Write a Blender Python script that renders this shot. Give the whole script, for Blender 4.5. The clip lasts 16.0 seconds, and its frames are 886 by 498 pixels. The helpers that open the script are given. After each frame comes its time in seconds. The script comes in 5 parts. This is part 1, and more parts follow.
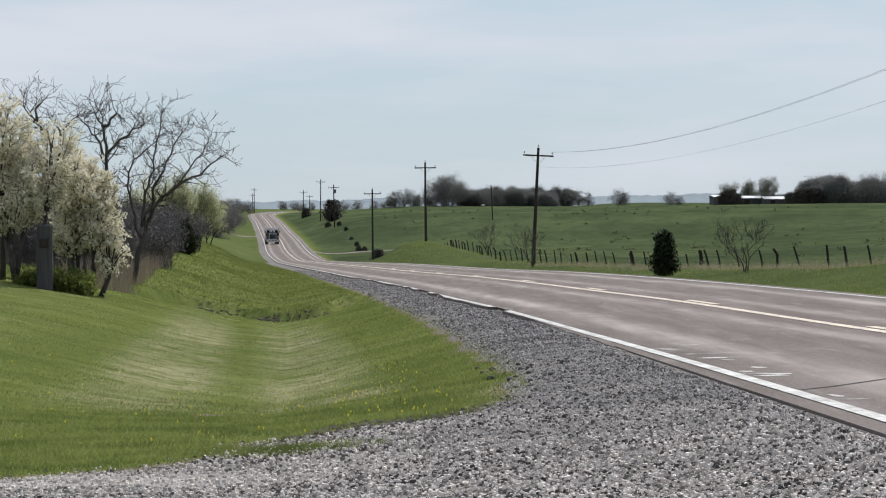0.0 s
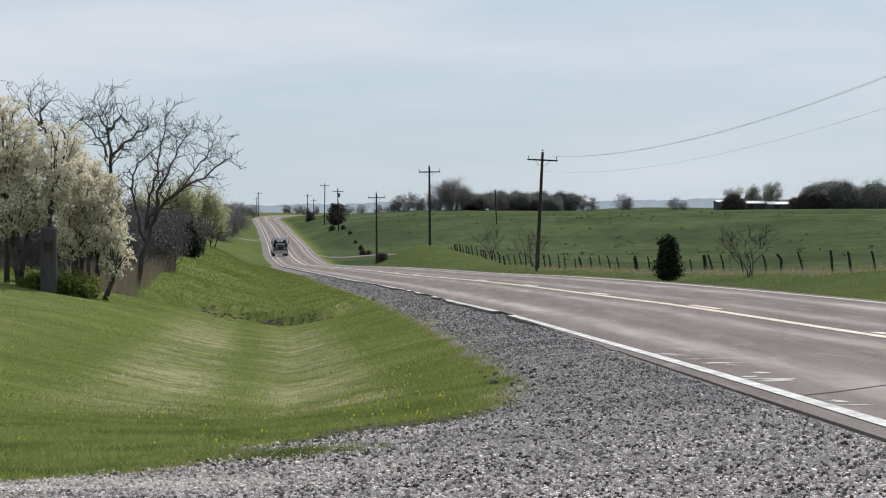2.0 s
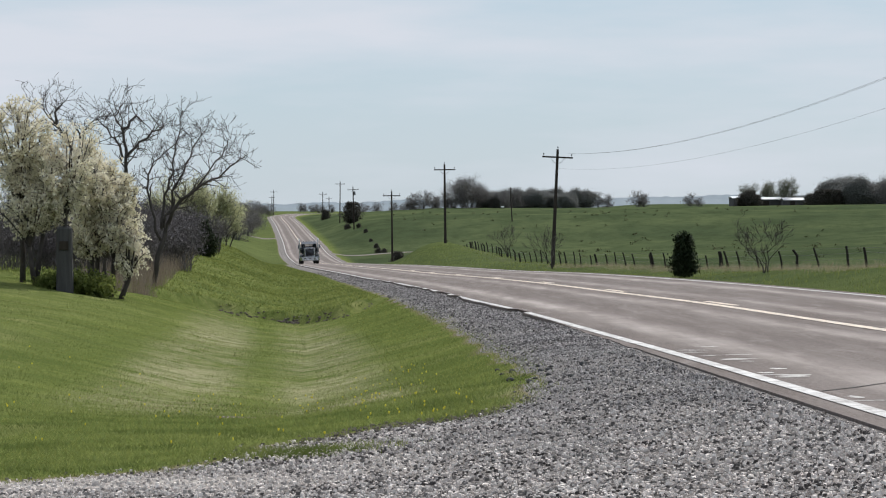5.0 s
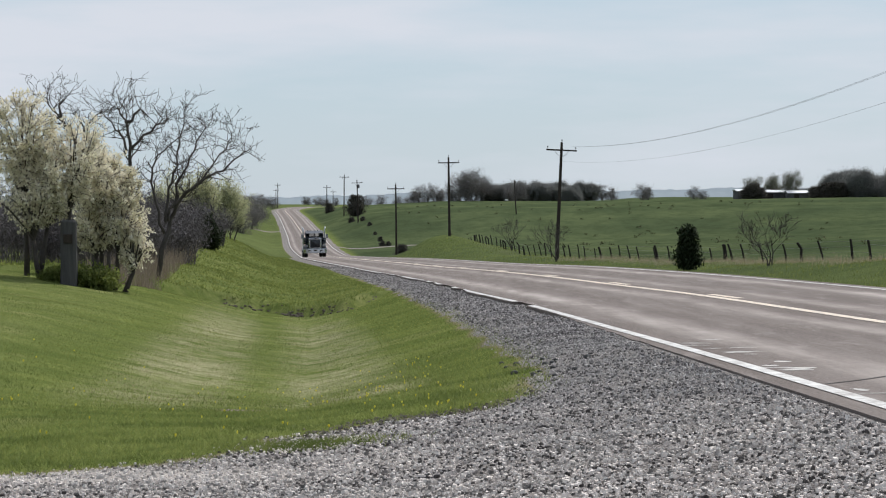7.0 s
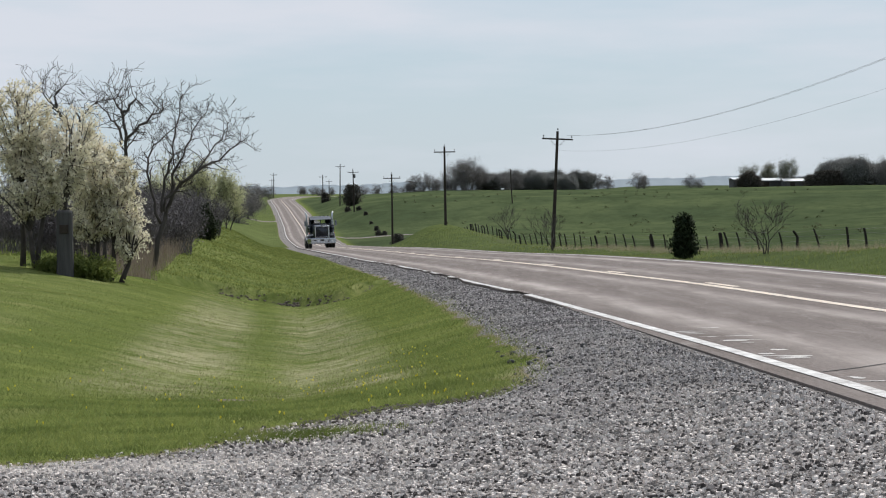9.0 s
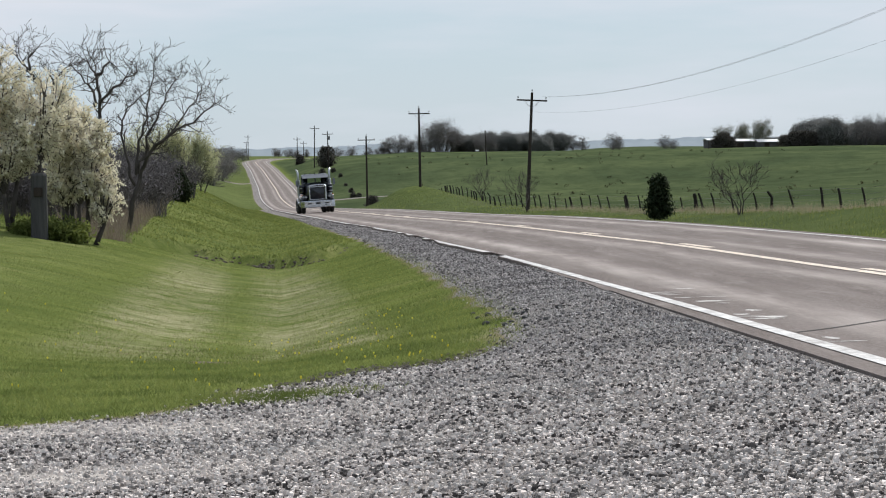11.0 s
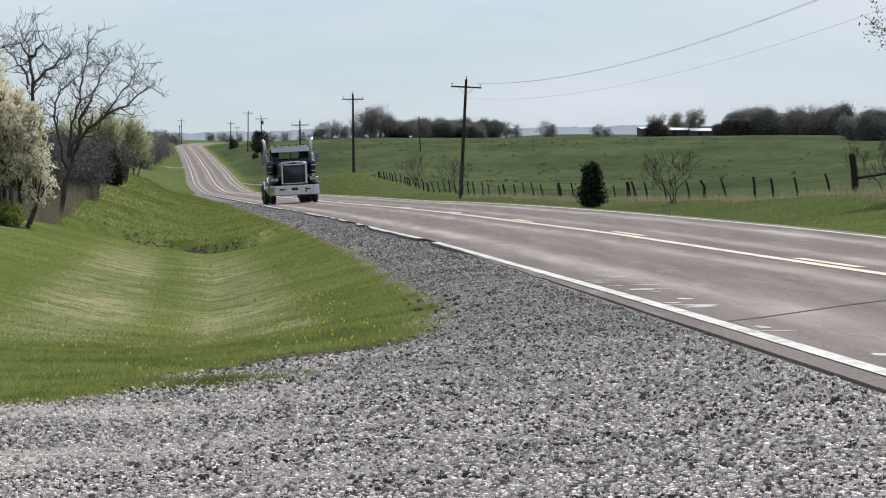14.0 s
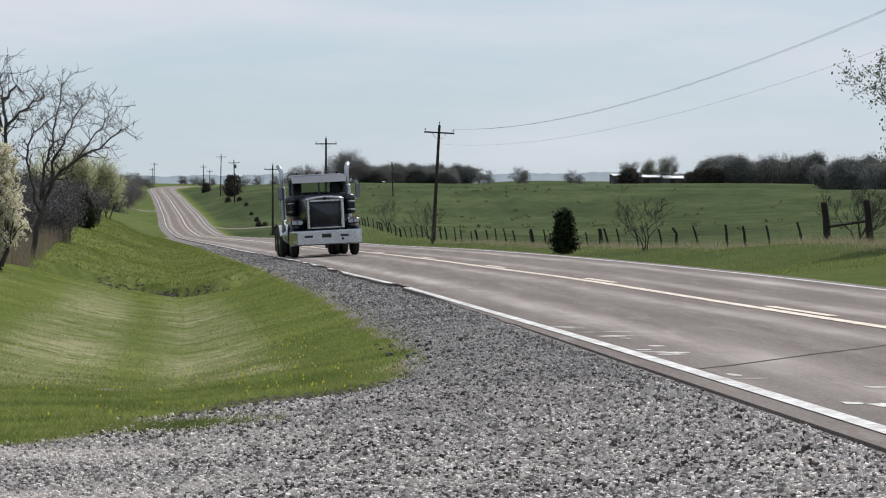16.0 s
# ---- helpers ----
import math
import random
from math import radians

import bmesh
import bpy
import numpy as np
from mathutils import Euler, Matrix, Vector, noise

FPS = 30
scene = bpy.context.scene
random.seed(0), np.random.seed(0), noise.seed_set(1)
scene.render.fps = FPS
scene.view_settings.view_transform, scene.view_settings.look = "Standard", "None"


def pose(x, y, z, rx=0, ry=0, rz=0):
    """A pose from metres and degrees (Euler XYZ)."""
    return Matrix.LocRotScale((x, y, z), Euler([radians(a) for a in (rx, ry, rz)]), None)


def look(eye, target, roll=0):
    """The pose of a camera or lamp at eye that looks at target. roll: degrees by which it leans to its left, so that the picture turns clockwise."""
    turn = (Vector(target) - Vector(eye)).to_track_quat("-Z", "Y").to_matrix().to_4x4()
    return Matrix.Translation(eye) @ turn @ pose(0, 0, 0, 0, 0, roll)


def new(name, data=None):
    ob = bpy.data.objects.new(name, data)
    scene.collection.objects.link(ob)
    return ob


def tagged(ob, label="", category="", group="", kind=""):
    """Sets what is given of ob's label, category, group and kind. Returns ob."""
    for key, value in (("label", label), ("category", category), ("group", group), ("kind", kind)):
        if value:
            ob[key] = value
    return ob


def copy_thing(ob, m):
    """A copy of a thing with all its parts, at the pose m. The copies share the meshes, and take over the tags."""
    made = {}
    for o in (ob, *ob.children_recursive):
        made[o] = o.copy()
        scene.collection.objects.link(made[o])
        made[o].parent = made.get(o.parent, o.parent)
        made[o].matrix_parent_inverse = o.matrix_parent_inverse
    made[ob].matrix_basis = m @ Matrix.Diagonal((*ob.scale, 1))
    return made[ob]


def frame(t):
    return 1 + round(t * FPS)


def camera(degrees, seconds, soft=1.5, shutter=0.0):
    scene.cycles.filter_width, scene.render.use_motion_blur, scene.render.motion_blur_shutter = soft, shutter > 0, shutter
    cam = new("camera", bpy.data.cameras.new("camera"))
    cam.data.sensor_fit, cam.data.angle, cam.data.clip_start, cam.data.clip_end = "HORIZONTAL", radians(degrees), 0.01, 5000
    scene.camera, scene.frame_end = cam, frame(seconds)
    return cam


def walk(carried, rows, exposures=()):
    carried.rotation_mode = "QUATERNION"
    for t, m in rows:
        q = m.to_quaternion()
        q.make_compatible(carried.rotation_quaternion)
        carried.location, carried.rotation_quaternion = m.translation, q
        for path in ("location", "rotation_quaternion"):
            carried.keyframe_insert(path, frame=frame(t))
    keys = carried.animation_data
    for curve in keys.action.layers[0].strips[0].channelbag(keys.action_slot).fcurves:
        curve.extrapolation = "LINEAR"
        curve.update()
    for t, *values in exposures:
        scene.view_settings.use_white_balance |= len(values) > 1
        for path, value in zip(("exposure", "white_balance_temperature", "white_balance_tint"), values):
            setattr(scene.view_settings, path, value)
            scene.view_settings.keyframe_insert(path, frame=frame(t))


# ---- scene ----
# The camera: held by hand beside the road, long lens, turning only.
EYE = Vector((0, 0, 1.5))
cam = camera(17.0, 16.0, soft=1.1)
# seconds, degrees to the right, degrees up, lean
TURNS = (
    (0, -0.000, -0.972, 0.000), (0.5, 0.012, -0.905, -0.023), (1, 0.007, -0.855, -0.061), (1.5, -0.011, -0.850, 0.049),
    (2, -0.076, -0.892, 0.192), (2.5, -0.176, -0.934, 0.218), (3, -0.276, -0.967, 0.202), (3.5, -0.344, -0.962, 0.110),
    (4, -0.361, -0.933, 0.010), (6.5, -0.406, -0.988, -0.163), (7, -0.456, -1.070, -0.143), (7.5, -0.490, -1.154, -0.143),
    (8, -0.489, -1.221, -0.176), (8.5, -0.457, -1.258, -0.252), (10.8, 0.033, -1.831, -0.504), (11, 0.099, -2.023, -0.491),
    (11.5, 0.315, -2.589, -0.378), (12, 0.584, -3.055, -0.384), (12.5, 0.847, -3.245, -0.265), (13, 1.082, -3.103, -0.175),
    (13.5, 1.261, -2.719, -0.048), (14, 1.399, -2.295, 0.081), (14.5, 1.471, -1.950, 0.228), (15, 1.527, -1.728, 0.208),
    (15.5, 1.664, -1.577, 0.364), (16, 1.934, -1.414, 0.545),
)


def aim(right, up, lean):
    a, b = radians(right), radians(up)
    return look(EYE, EYE + Vector((math.sin(a) * math.cos(b), math.cos(a) * math.cos(b), math.sin(b))), lean)


# the picture brightens a little while the camera looks down at the gravel
walk(cam, [(t, aim(a, b, c)) for t, a, b, c in TURNS], [(0, 0.0), (8.5, 0.0), (11, 0.06), (12, 0.17), (13, 0.17), (14, 0.1), (15, 0.03), (16, 0.0)])

# ---- light ----
SUN_HIGH, SUN_RIGHT = 47, 28          # degrees above the ground, degrees to the right of the road
world = bpy.data.worlds.new("sky")
scene.world = world
world.use_nodes = True
wn, wl = world.node_tree.nodes, world.node_tree.links
wn.clear()
sky = wn.new("ShaderNodeTexSky")
sky.sky_type, sky.sun_disc = "NISHITA", False
sky.sun_elevation, sky.sun_rotation = radians(SUN_HIGH), radians(SUN_RIGHT)
sky.altitude, sky.air_density, sky.dust_density, sky.ozone_density = 200, 1.2, 0.15, 4.0
tc = wn.new("ShaderNodeTexCoord")
mp = wn.new("ShaderNodeMapping")
mp.inputs["Scale"].default_value = (2.2, 2.2, 13)
mp.inputs["Location"].default_value = (0.35, 0.2, 0.15)
cl = wn.new("ShaderNodeTexNoise")
cl.inputs["Scale"].default_value, cl.inputs["Detail"].default_value, cl.inputs["Roughness"].default_value = 1.6, 6, 0.55
ramp = wn.new("ShaderNodeMapRange")
ramp.inputs["From Min"].default_value, ramp.inputs["From Max"].default_value = 0.42, 0.62
mix = wn.new("ShaderNodeMix")
mix.data_type = "RGBA"
mix.inputs["B"].default_value = (6.8, 7.2, 7.95, 1)
veil = wn.new("ShaderNodeMix")        # thin high haze over all the sky
veil.data_type = "RGBA"
veil.inputs["Factor"].default_value = 0.8
veil.inputs["B"].default_value = (4.7, 5.9, 7.2, 1)
bg = wn.new("ShaderNodeBackground")
bg.inputs["Strength"].default_value = 0.10
wo = wn.new("ShaderNodeOutputWorld")
wl.new(tc.outputs["Generated"], mp.inputs["Vector"])
wl.new(mp.outputs["Vector"], cl.inputs["Vector"])
wl.new(cl.outputs["Fac"], ramp.inputs["Value"])
wl.new(ramp.outputs["Result"], mix.inputs["Factor"])
wl.new(sky.outputs["Color"], veil.inputs["A"])
wl.new(veil.outputs["Result"], mix.inputs["A"])
wl.new(mix.outputs["Result"], bg.inputs["Color"])
wl.new(bg.outputs["Background"], wo.inputs["Surface"])
sun_data = bpy.data.lights.new("sun", "SUN")
sun_data.energy, sun_data.angle, sun_data.color = 4.1, radians(0.6), (1, 0.955, 0.9)
sun = new("sun", sun_data)
e, a = radians(SUN_HIGH), radians(SUN_RIGHT)
sun.matrix_world = look((0, 0, 30), Vector((0, 0, 30)) - Vector((math.sin(a) * math.cos(e), math.cos(a) * math.cos(e), math.sin(e))))

# ---- the lie of the land ----
# along the road: metres ahead, middle of the road, its height, its lean (rise per metre to the right)
ROAD = (
    (-60, 10.2, 0.6, -0.01),
    (-10, 7.2, 0.52, -0.008),
    (4, 6.55, 0.42, -0.006),
    (14, 6.12, 0.28, -0.004),
    (23, 5.75, 0.14, 0.002),
    (36, 5.21, -0.08, 0.013),
    (55, 4.33, -0.38, 0.032),
    (68, 3.62, -0.61, 0.043),
    (84, 2.65, -0.88, 0.048),
    (105, 1.18, -1.25, 0.05),
    (135, -1.16, -1.82, 0.044),
    (170, -3.56, -2.47, 0.046),
    (215, -6.84, -3.31, 0.046),
    (265, -10.81, -4.23, 0.022),
    (315, -14.27, -5.18, 0.01),
    (370, -17.22, -6.32, 0.021),
    (400, -18.87, -6.92, 0.021),
    (430, -21.02, -7.37, 0.002),
    (455, -23.12, -7.32, 0),
    (480, -25.04, -7.22, 0),
    (505, -26.77, -7.1, 0),
    (530, -28.41, -6.95, 0),
    (570, -31.02, -6.7, 0),
    (620, -34.43, -6.45, 0),
    (680, -38.59, -6.05, 0),
    (750, -43.46, -5.5, 0),
    (830, -49.24, -4.75, 0),
    (900, -54.5, -4.15, 0),
    (960, -58.6, -3.7, 0),
    (1030, -60.5, -3.45, 0),
    (1120, -60, -3.3, 0),
    (1250, -55, -4, 0),
    (1500, -40, -6, 0),
    (3200, 60, -8, 0),
)
RT = np.array(ROAD)


def hermite(y, col):
    """Smooth curve through the road's rows."""
    k, v = RT[:, 0], RT[:, col]
    g = np.gradient(v, k)
    y = np.clip(np.asarray(y, float), k[0], k[-1])
    i = np.clip(np.searchsorted(k, y) - 1, 0, len(k) - 2)
    h = k[i + 1] - k[i]
    t = (y - k[i]) / h
    return ((2 * t**3 - 3 * t**2 + 1) * v[i] + (t**3 - 2 * t**2 + t) * h * g[i]
            + (3 * t**2 - 2 * t**3) * v[i + 1] + (t**3 - t**2) * h * g[i + 1])


def smooth(v, a, b):
    t = np.clip((np.asarray(v, float) - a) / (b - a), 0, 1)
    return t * t * (3 - 2 * t)


def wave(x, y, s, n=0):
    """Cheap smooth relief, about -1 to 1."""
    return (np.sin(x / s * 2.1 + 1.3 * n + 1.7 * np.sin(y / s * 0.9 + n)) + np.sin(y / s * 1.7 + 2.1 * n + 1.3 * np.sin(x / s * 1.1 + 2 + n))) / 2


def road_z(lat, y):
    """Height of the paved surface."""
    lat = np.asarray(lat, float)
    return hermite(y, 2) + hermite(y, 3) * lat - 0.004 * np.abs(lat) * 2


def drive_edge(lat):
    """Where the gravel drive ends and the lawn begins, metres ahead, by the distance from the road's middle."""
    return 0.15 * np.sin(lat * 3.1) + 0.12 * np.sin(lat * 7.7 + 1) + np.interp(lat, [-60, -20, -12, -8.5, -7.9, -7.5, -7.35, -7.15, -6.9, -6.3, -5.7, -5.4, -5.1, -4.95, -4.2], [14.5, 15, 16, 16.7, 16.9, 17.3, 18.1, 19, 19.6, 20.4, 20.4, 21.8, 23.8, 27, 40])


def mown_edge(lat):
    """Where the mown lawn ends and the longer grass begins."""
    return np.interp(-np.asarray(lat, float), [4.6, 5.3, 6, 6.6, 7.2, 8.2, 9.2, 10.6, 11.8, 14], [86, 84, 82.5, 84, 87, 88, 88, 86, 80, 76]) + 0.35 * np.sin(np.asarray(lat, float) * 4.3)


def land(lat, y):
    """Height of the ground, from the distance right of the road's middle and metres ahead."""
    lat, y = np.broadcast_arrays(np.asarray(lat, float), np.asarray(y, float))
    zr, cs = hermite(y, 2), hermite(y, 3)
    far = np.interp(-lat, [0, 3.1, 3.25, 3.9, 4.5, 5.6, 7.2, 8.6, 11.5, 14, 20, 45, 120, 400], [-.2, -.2, -.085, -.08, -.13, -.45, -.85, -.7, 0.0, .38, .62, .85, 1.3, 2.0])
    near = np.interp(-lat, [0, 3.6, 3.85, 4.2, 7, 12, 60], [-.12, -.07, -.02, -.03, -.29, -.4, -.3])
    far = np.where((far < 0) & (lat < -4.5), far * (1 - 0.7 * smooth(y, 95, 150)), far)
    m = smooth(y, 18, 38)
    left = zr - cs * np.clip(-lat, 0, 3.9) + far * m + near * (1 - m)
    left = left + 0.045 * (1 - smooth(y, 41, 47)) * m * smooth(-lat, 3.0, 3.3) * (1 - smooth(-lat, 4.2, 5))
    left = left + smooth(-lat, 5, 12) * np.interp(y, [85, 95, 130, 200, 300, 400, 520, 700], [0, .25, 1.2, 1.95, 2.2, 2.1, 1.3, .4])
    left = left + smooth(-lat, 30, 200) * np.interp(y, [150, 600, 1200], [0, 2.5, 0])
    rightc = np.interp(lat, [0, 3.7, 3.9, 4.6, 6.5, 9, 13, 17, 22], [-.12, -.06, -.065, -.2, -.45, -.45, -.2, 0, 0.1])
    right = zr + cs * np.clip(lat, 0, 3.9) * np.interp(lat, [4, 12], [1, 0]) + rightc
    bank = 2.1 * np.exp(-((lat - 12.5) / 4.2) ** 2 - ((y - 335) / 45.0) ** 2)
    bank = bank + np.interp(lat, [8, 14, 24], [0, 1.0, 1.6]) * np.exp(-((y - 350) / 60.0) ** 2) * 0.7
    bank = bank + np.interp(lat, [5, 16, 40], [0, 2.8, 4.2]) * smooth(y, 500, 640) * (1 - smooth(y, 800, 1000))
    w = smooth(lat, 20, 150)
    # the field side rises towards the near end of the fence
    right = right + bank + smooth(lat, 9, 15) * np.interp(y, [60, 102, 117, 153, 166], [.6, .45, .36, .02, 0])
    right = right * (1 - w) + (np.interp(y, [0, 400, 700, 1200], [-1.8, -0.9, 0.1, -1.5])) * w
    z = np.where(lat < 0, left, right)
    rough = np.clip((np.abs(lat) - 5) / 4, 0, 1)
    z = z + rough * (0.018 * wave(lat, y, 1.6) + 0.12 * wave(lat, y, 7, 1) * smooth(y, 25, 60) + 0.35 * wave(lat, y, 45, 2) * smooth(np.abs(lat), 25, 60))
    # a low step across the ditch where the mown grass ends
    e = mown_edge(lat)
    inside = smooth(-lat, 4.6, 5.6) * (1 - smooth(-lat, 13, 18))
    z = z - 0.2 * np.exp(-((y - e + 1.6) / 1.6) ** 2) * (y < e + 0.3) * inside + 0.2 * smooth(y, e - 0.12, e + 0.22) * (1 - smooth(y, e + 10, e + 40)) * inside
    return z


def shoulder_rock(lat, y):
    """Share of dark road rock among the pale drive stone."""
    return np.clip(smooth(y, 13, 24) * (1 - smooth(-lat, 5.2, 6.6) * (1 - smooth(y, 30, 34))) * 0.9 + 0.25 * wave(lat, y, 0.8, 4) * (1 - smooth(-lat, 6, 8)), 0, 1)


def drive_dust(lat, y):
    """Pale wheel tracks that bend from the drive into the road."""
    t = y - 0.9 * smooth(lat, -7.5, -3.5) * 3 + 0.25 * wave(lat, y, 1.3, 5)
    tracks = sum(np.exp(-((t - c) / w) ** 2) for c, w in ((8.2, 0.35), (9.9, 0.3), (11.6, 0.4), (13.6, 0.45), (16.3, 0.5)))
    return np.clip(tracks, 0, 1) * (y < 22) * (0.12 + 0.75 * smooth(-lat, 5.6, 8)) * (lat < -3.9)


def spot(lat, y, up=0.0):
    return Vector((float(hermite(y, 1)) + lat, y, float(land(lat, y)) + up))


def place(x, y, up=0.0):
    """A point on the ground by its place in the world."""
    return spot(x - float(hermite(y, 1)), y, up)


# ---- mesh making ----
class Geo:
    """Gathers corners and faces of one mesh."""

    def __init__(self):
        self.v, self.f = [], []

    def add(self, v, f):
        n = len(self.v)
        self.v.extend(tuple(p) for p in v)
        self.f.extend(tuple(i + n for i in q) for q in f)
        return self

    def box(self, x0, x1, y0, y1, z0, z1, bevel=0.0, taper=0.0):
        """A box with chamfered upright and level edges."""
        b = min(bevel, (x1 - x0) / 2.01, (y1 - y0) / 2.01, (z1 - z0) / 2.01)
        if b <= 0:
            v = [(x, y, z) for z in (z0, z1) for x, y in ((x0, y0), (x1, y0), (x1, y1), (x0, y1))]
            return self.add(v, [(3, 2, 1, 0), (4, 5, 6, 7), (0, 1, 5, 4), (1, 2, 6, 5), (2, 3, 7, 6), (3, 0, 4, 7)])
        rings = []
        for z, s in ((z0, b), (z0 + b, 0), (z1 - b, 0), (z1, b)):
            X0, X1, Y0, Y1 = x0 + s, x1 - s, y0 + s, y1 - s
            rings.append([(X0 + b, Y0, z), (X1 - b, Y0, z), (X1, Y0 + b, z), (X1, Y1 - b, z), (X1 - b, Y1, z), (X0 + b, Y1, z), (X0, Y1 - b, z), (X0, Y0 + b, z)])
        return self.loft(rings, True)

    def loft(self, rings, caps=True):
        n = len(rings[0])
        v = [p for r in rings for p in r]
        f = [(k * n + i, k * n + (i + 1) % n, (k + 1) * n + (i + 1) % n, (k + 1) * n + i) for k in range(len(rings) - 1) for i in range(n)]
        if caps:
            f += [tuple(range(n - 1, -1, -1)), tuple(range((len(rings) - 1) * n, len(rings) * n))]
        return self.add(v, f)

    def tube(self, path, radii, n=6, caps=True):
        """A round bar along points."""
        path = [Vector(p) for p in path]
        rings = []
        for i, p in enumerate(path):
            d = (path[min(i + 1, len(path) - 1)] - path[max(i - 1, 0)]).normalized()
            u = d.orthogonal().normalized() if i == 0 else (u - d * u.dot(d)).normalized()
            w = d.cross(u)
            r = radii[i] if isinstance(radii, (list, tuple)) else radii
            rings.append([p + (u * math.cos(6.2832 * k / n) + w * math.sin(6.2832 * k / n)) * r for k in range(n)])
        return self.loft(rings, caps)

    def lathe(self, profile, axis="X", c=(0, 0, 0), n=20):
        """A turned body: pairs of place along the axis and radius."""
        rings = []
        for a, r in profile:
            ring = []
            for k in range(n):
                s, t = r * math.cos(6.2832 * k / n), r * math.sin(6.2832 * k / n)
                ring.append({"X": (c[0] + a, c[1] + s, c[2] + t), "Y": (c[0] + t, c[1] + a, c[2] + s), "Z": (c[0] + s, c[1] + t, c[2] + a)}[axis])
            rings.append(ring)
        return self.loft(rings, True)

    def mesh(self, name, material=None, soft=False):
        me = bpy.data.meshes.new(name)
        me.from_pydata(self.v, [], self.f)
        if soft:
            me.shade_smooth()
        if material:
            me.materials.append(material)
        me.update()
        return me


def part(name, geo, material, parent=None, label="", soft=False):
    ob = new(name, geo.mesh(name, material, soft) if isinstance(geo, Geo) else geo)
    ob.parent = parent
    if label:
        tagged(ob, label)
    return ob


def sheet(name, xs, ys, zs, material):
    """A grid of points as one mesh. The arrays are rows by columns."""
    r, c = xs.shape
    me = bpy.data.meshes.new(name)
    v = np.stack([xs, ys, zs], -1).reshape(-1, 3)
    i = np.arange(r * c).reshape(r, c)
    q = np.stack([i[:-1, :-1], i[:-1, 1:], i[1:, 1:], i[1:, :-1]], -1).reshape(-1, 4)
    me.from_pydata(v.tolist(), [], q.tolist())
    me.materials.append(material)
    me.shade_smooth()
    return me


def paint_layer(me, name, values):
    at = me.attributes.new(name, "FLOAT", "POINT")
    at.data.foreach_set("value", np.asarray(values, np.float32).ravel())


# ---- materials ----
class Mat:
    """A node material, built step by step."""

    def __init__(self, name, rough=0.8, metal=0.0, spec=0.3):
        self.m = bpy.data.materials.new(name)
        self.m.use_nodes = True
        self.t = self.m.node_tree
        self.b = self.t.nodes["Principled BSDF"]
        self.b.inputs["Roughness"].default_value = rough
        self.b.inputs["Metallic"].default_value = metal
        self.b.inputs["Specular IOR Level"].default_value = spec
        self.pos = self.node("ShaderNodeNewGeometry").outputs["Position"]

    def node(self, kind):
        return self.t.nodes.new(kind)

    def link(self, a, b):
        self.t.links.new(a, b)
        return self

    def coords(self):
        if "oc" not in self.t.nodes:
            self.node("ShaderNodeTexCoord").name = "oc"
        return self.t.nodes["oc"].outputs["Object"]

    def noise(self, scale, detail=4, rough=0.6, stretch=None, own=False):
        n = self.node("ShaderNodeTexNoise")
        n.inputs["Scale"].default_value, n.inputs["Detail"].default_value, n.inputs["Roughness"].default_value = scale, detail, rough
        src = self.coords() if own else self.pos
        if stretch:
            mp = self.node("ShaderNodeMapping")
            mp.inputs["Scale"].default_value = stretch
            self.link(src, mp.inputs["Vector"])
            src = mp.outputs["Vector"]
        self.link(src, n.inputs["Vector"])
        return n.outputs["Fac"]

    def cells(self, scale, out="Distance", stretch=None):
        n = self.node("ShaderNodeTexVoronoi")
        n.inputs["Scale"].default_value = scale
        src = self.pos
        if stretch:
            mp = self.node("ShaderNodeMapping")
            mp.inputs["Scale"].default_value = stretch
            self.link(src, mp.inputs["Vector"])
            src = mp.outputs["Vector"]
        self.link(src, n.inputs["Vector"])
        return n.outputs[out]

    def span(self, fac, a, b, lo=0.0, hi=1.0):
        n = self.node("ShaderNodeMapRange")
        n.inputs["From Min"].default_value, n.inputs["From Max"].default_value = a, b
        n.inputs["To Min"].default_value, n.inputs["To Max"].default_value = lo, hi
        self.link(fac, n.inputs["Value"])
        return n.outputs["Result"]

    def math(self, op, a, b=None):
        n = self.node("ShaderNodeMath")
        n.operation = op
        for k, v in enumerate((a, b)):
            if v is None:
                continue
            if isinstance(v, (int, float)):
                n.inputs[k].default_value = v
            else:
                self.link(v, n.inputs[k])
        return n.outputs[0]

    def mix(self, fac, a, b, how="MIX"):
        n = self.node("ShaderNodeMix")
        n.data_type, n.blend_type = "RGBA", how
        for key, v in (("A", a), ("B", b)):
            if isinstance(v, tuple):
                n.inputs[key].default_value = (*v, 1)
            else:
                self.link(v, n.inputs[key])
        if isinstance(fac, (int, float)):
            n.inputs["Factor"].default_value = fac
        else:
            self.link(fac, n.inputs["Factor"])
        return n.outputs["Result"]

    def layer(self, name):
        n = self.node("ShaderNodeAttribute")
        n.attribute_name = name
        return n.outputs["Fac"]

    def rnd(self, island=False):
        return self.pos.node.outputs["Random Per Island"] if island else self.node("ShaderNodeObjectInfo").outputs["Random"]

    def color(self, c):
        if isinstance(c, tuple):
            self.b.inputs["Base Color"].default_value = (*c, 1)
        else:
            self.link(c, self.b.inputs["Base Color"])
        return self

    def rough(self, fac):
        return self.link(fac, self.b.inputs["Roughness"])

    def bump(self, fac, dist=0.01, strength=0.6):
        n = self.node("ShaderNodeBump")
        n.inputs["Distance"].default_value, n.inputs["Strength"].default_value = dist, strength
        self.link(fac, n.inputs["Height"])
        return self.link(n.outputs["Normal"], self.b.inputs["Normal"])


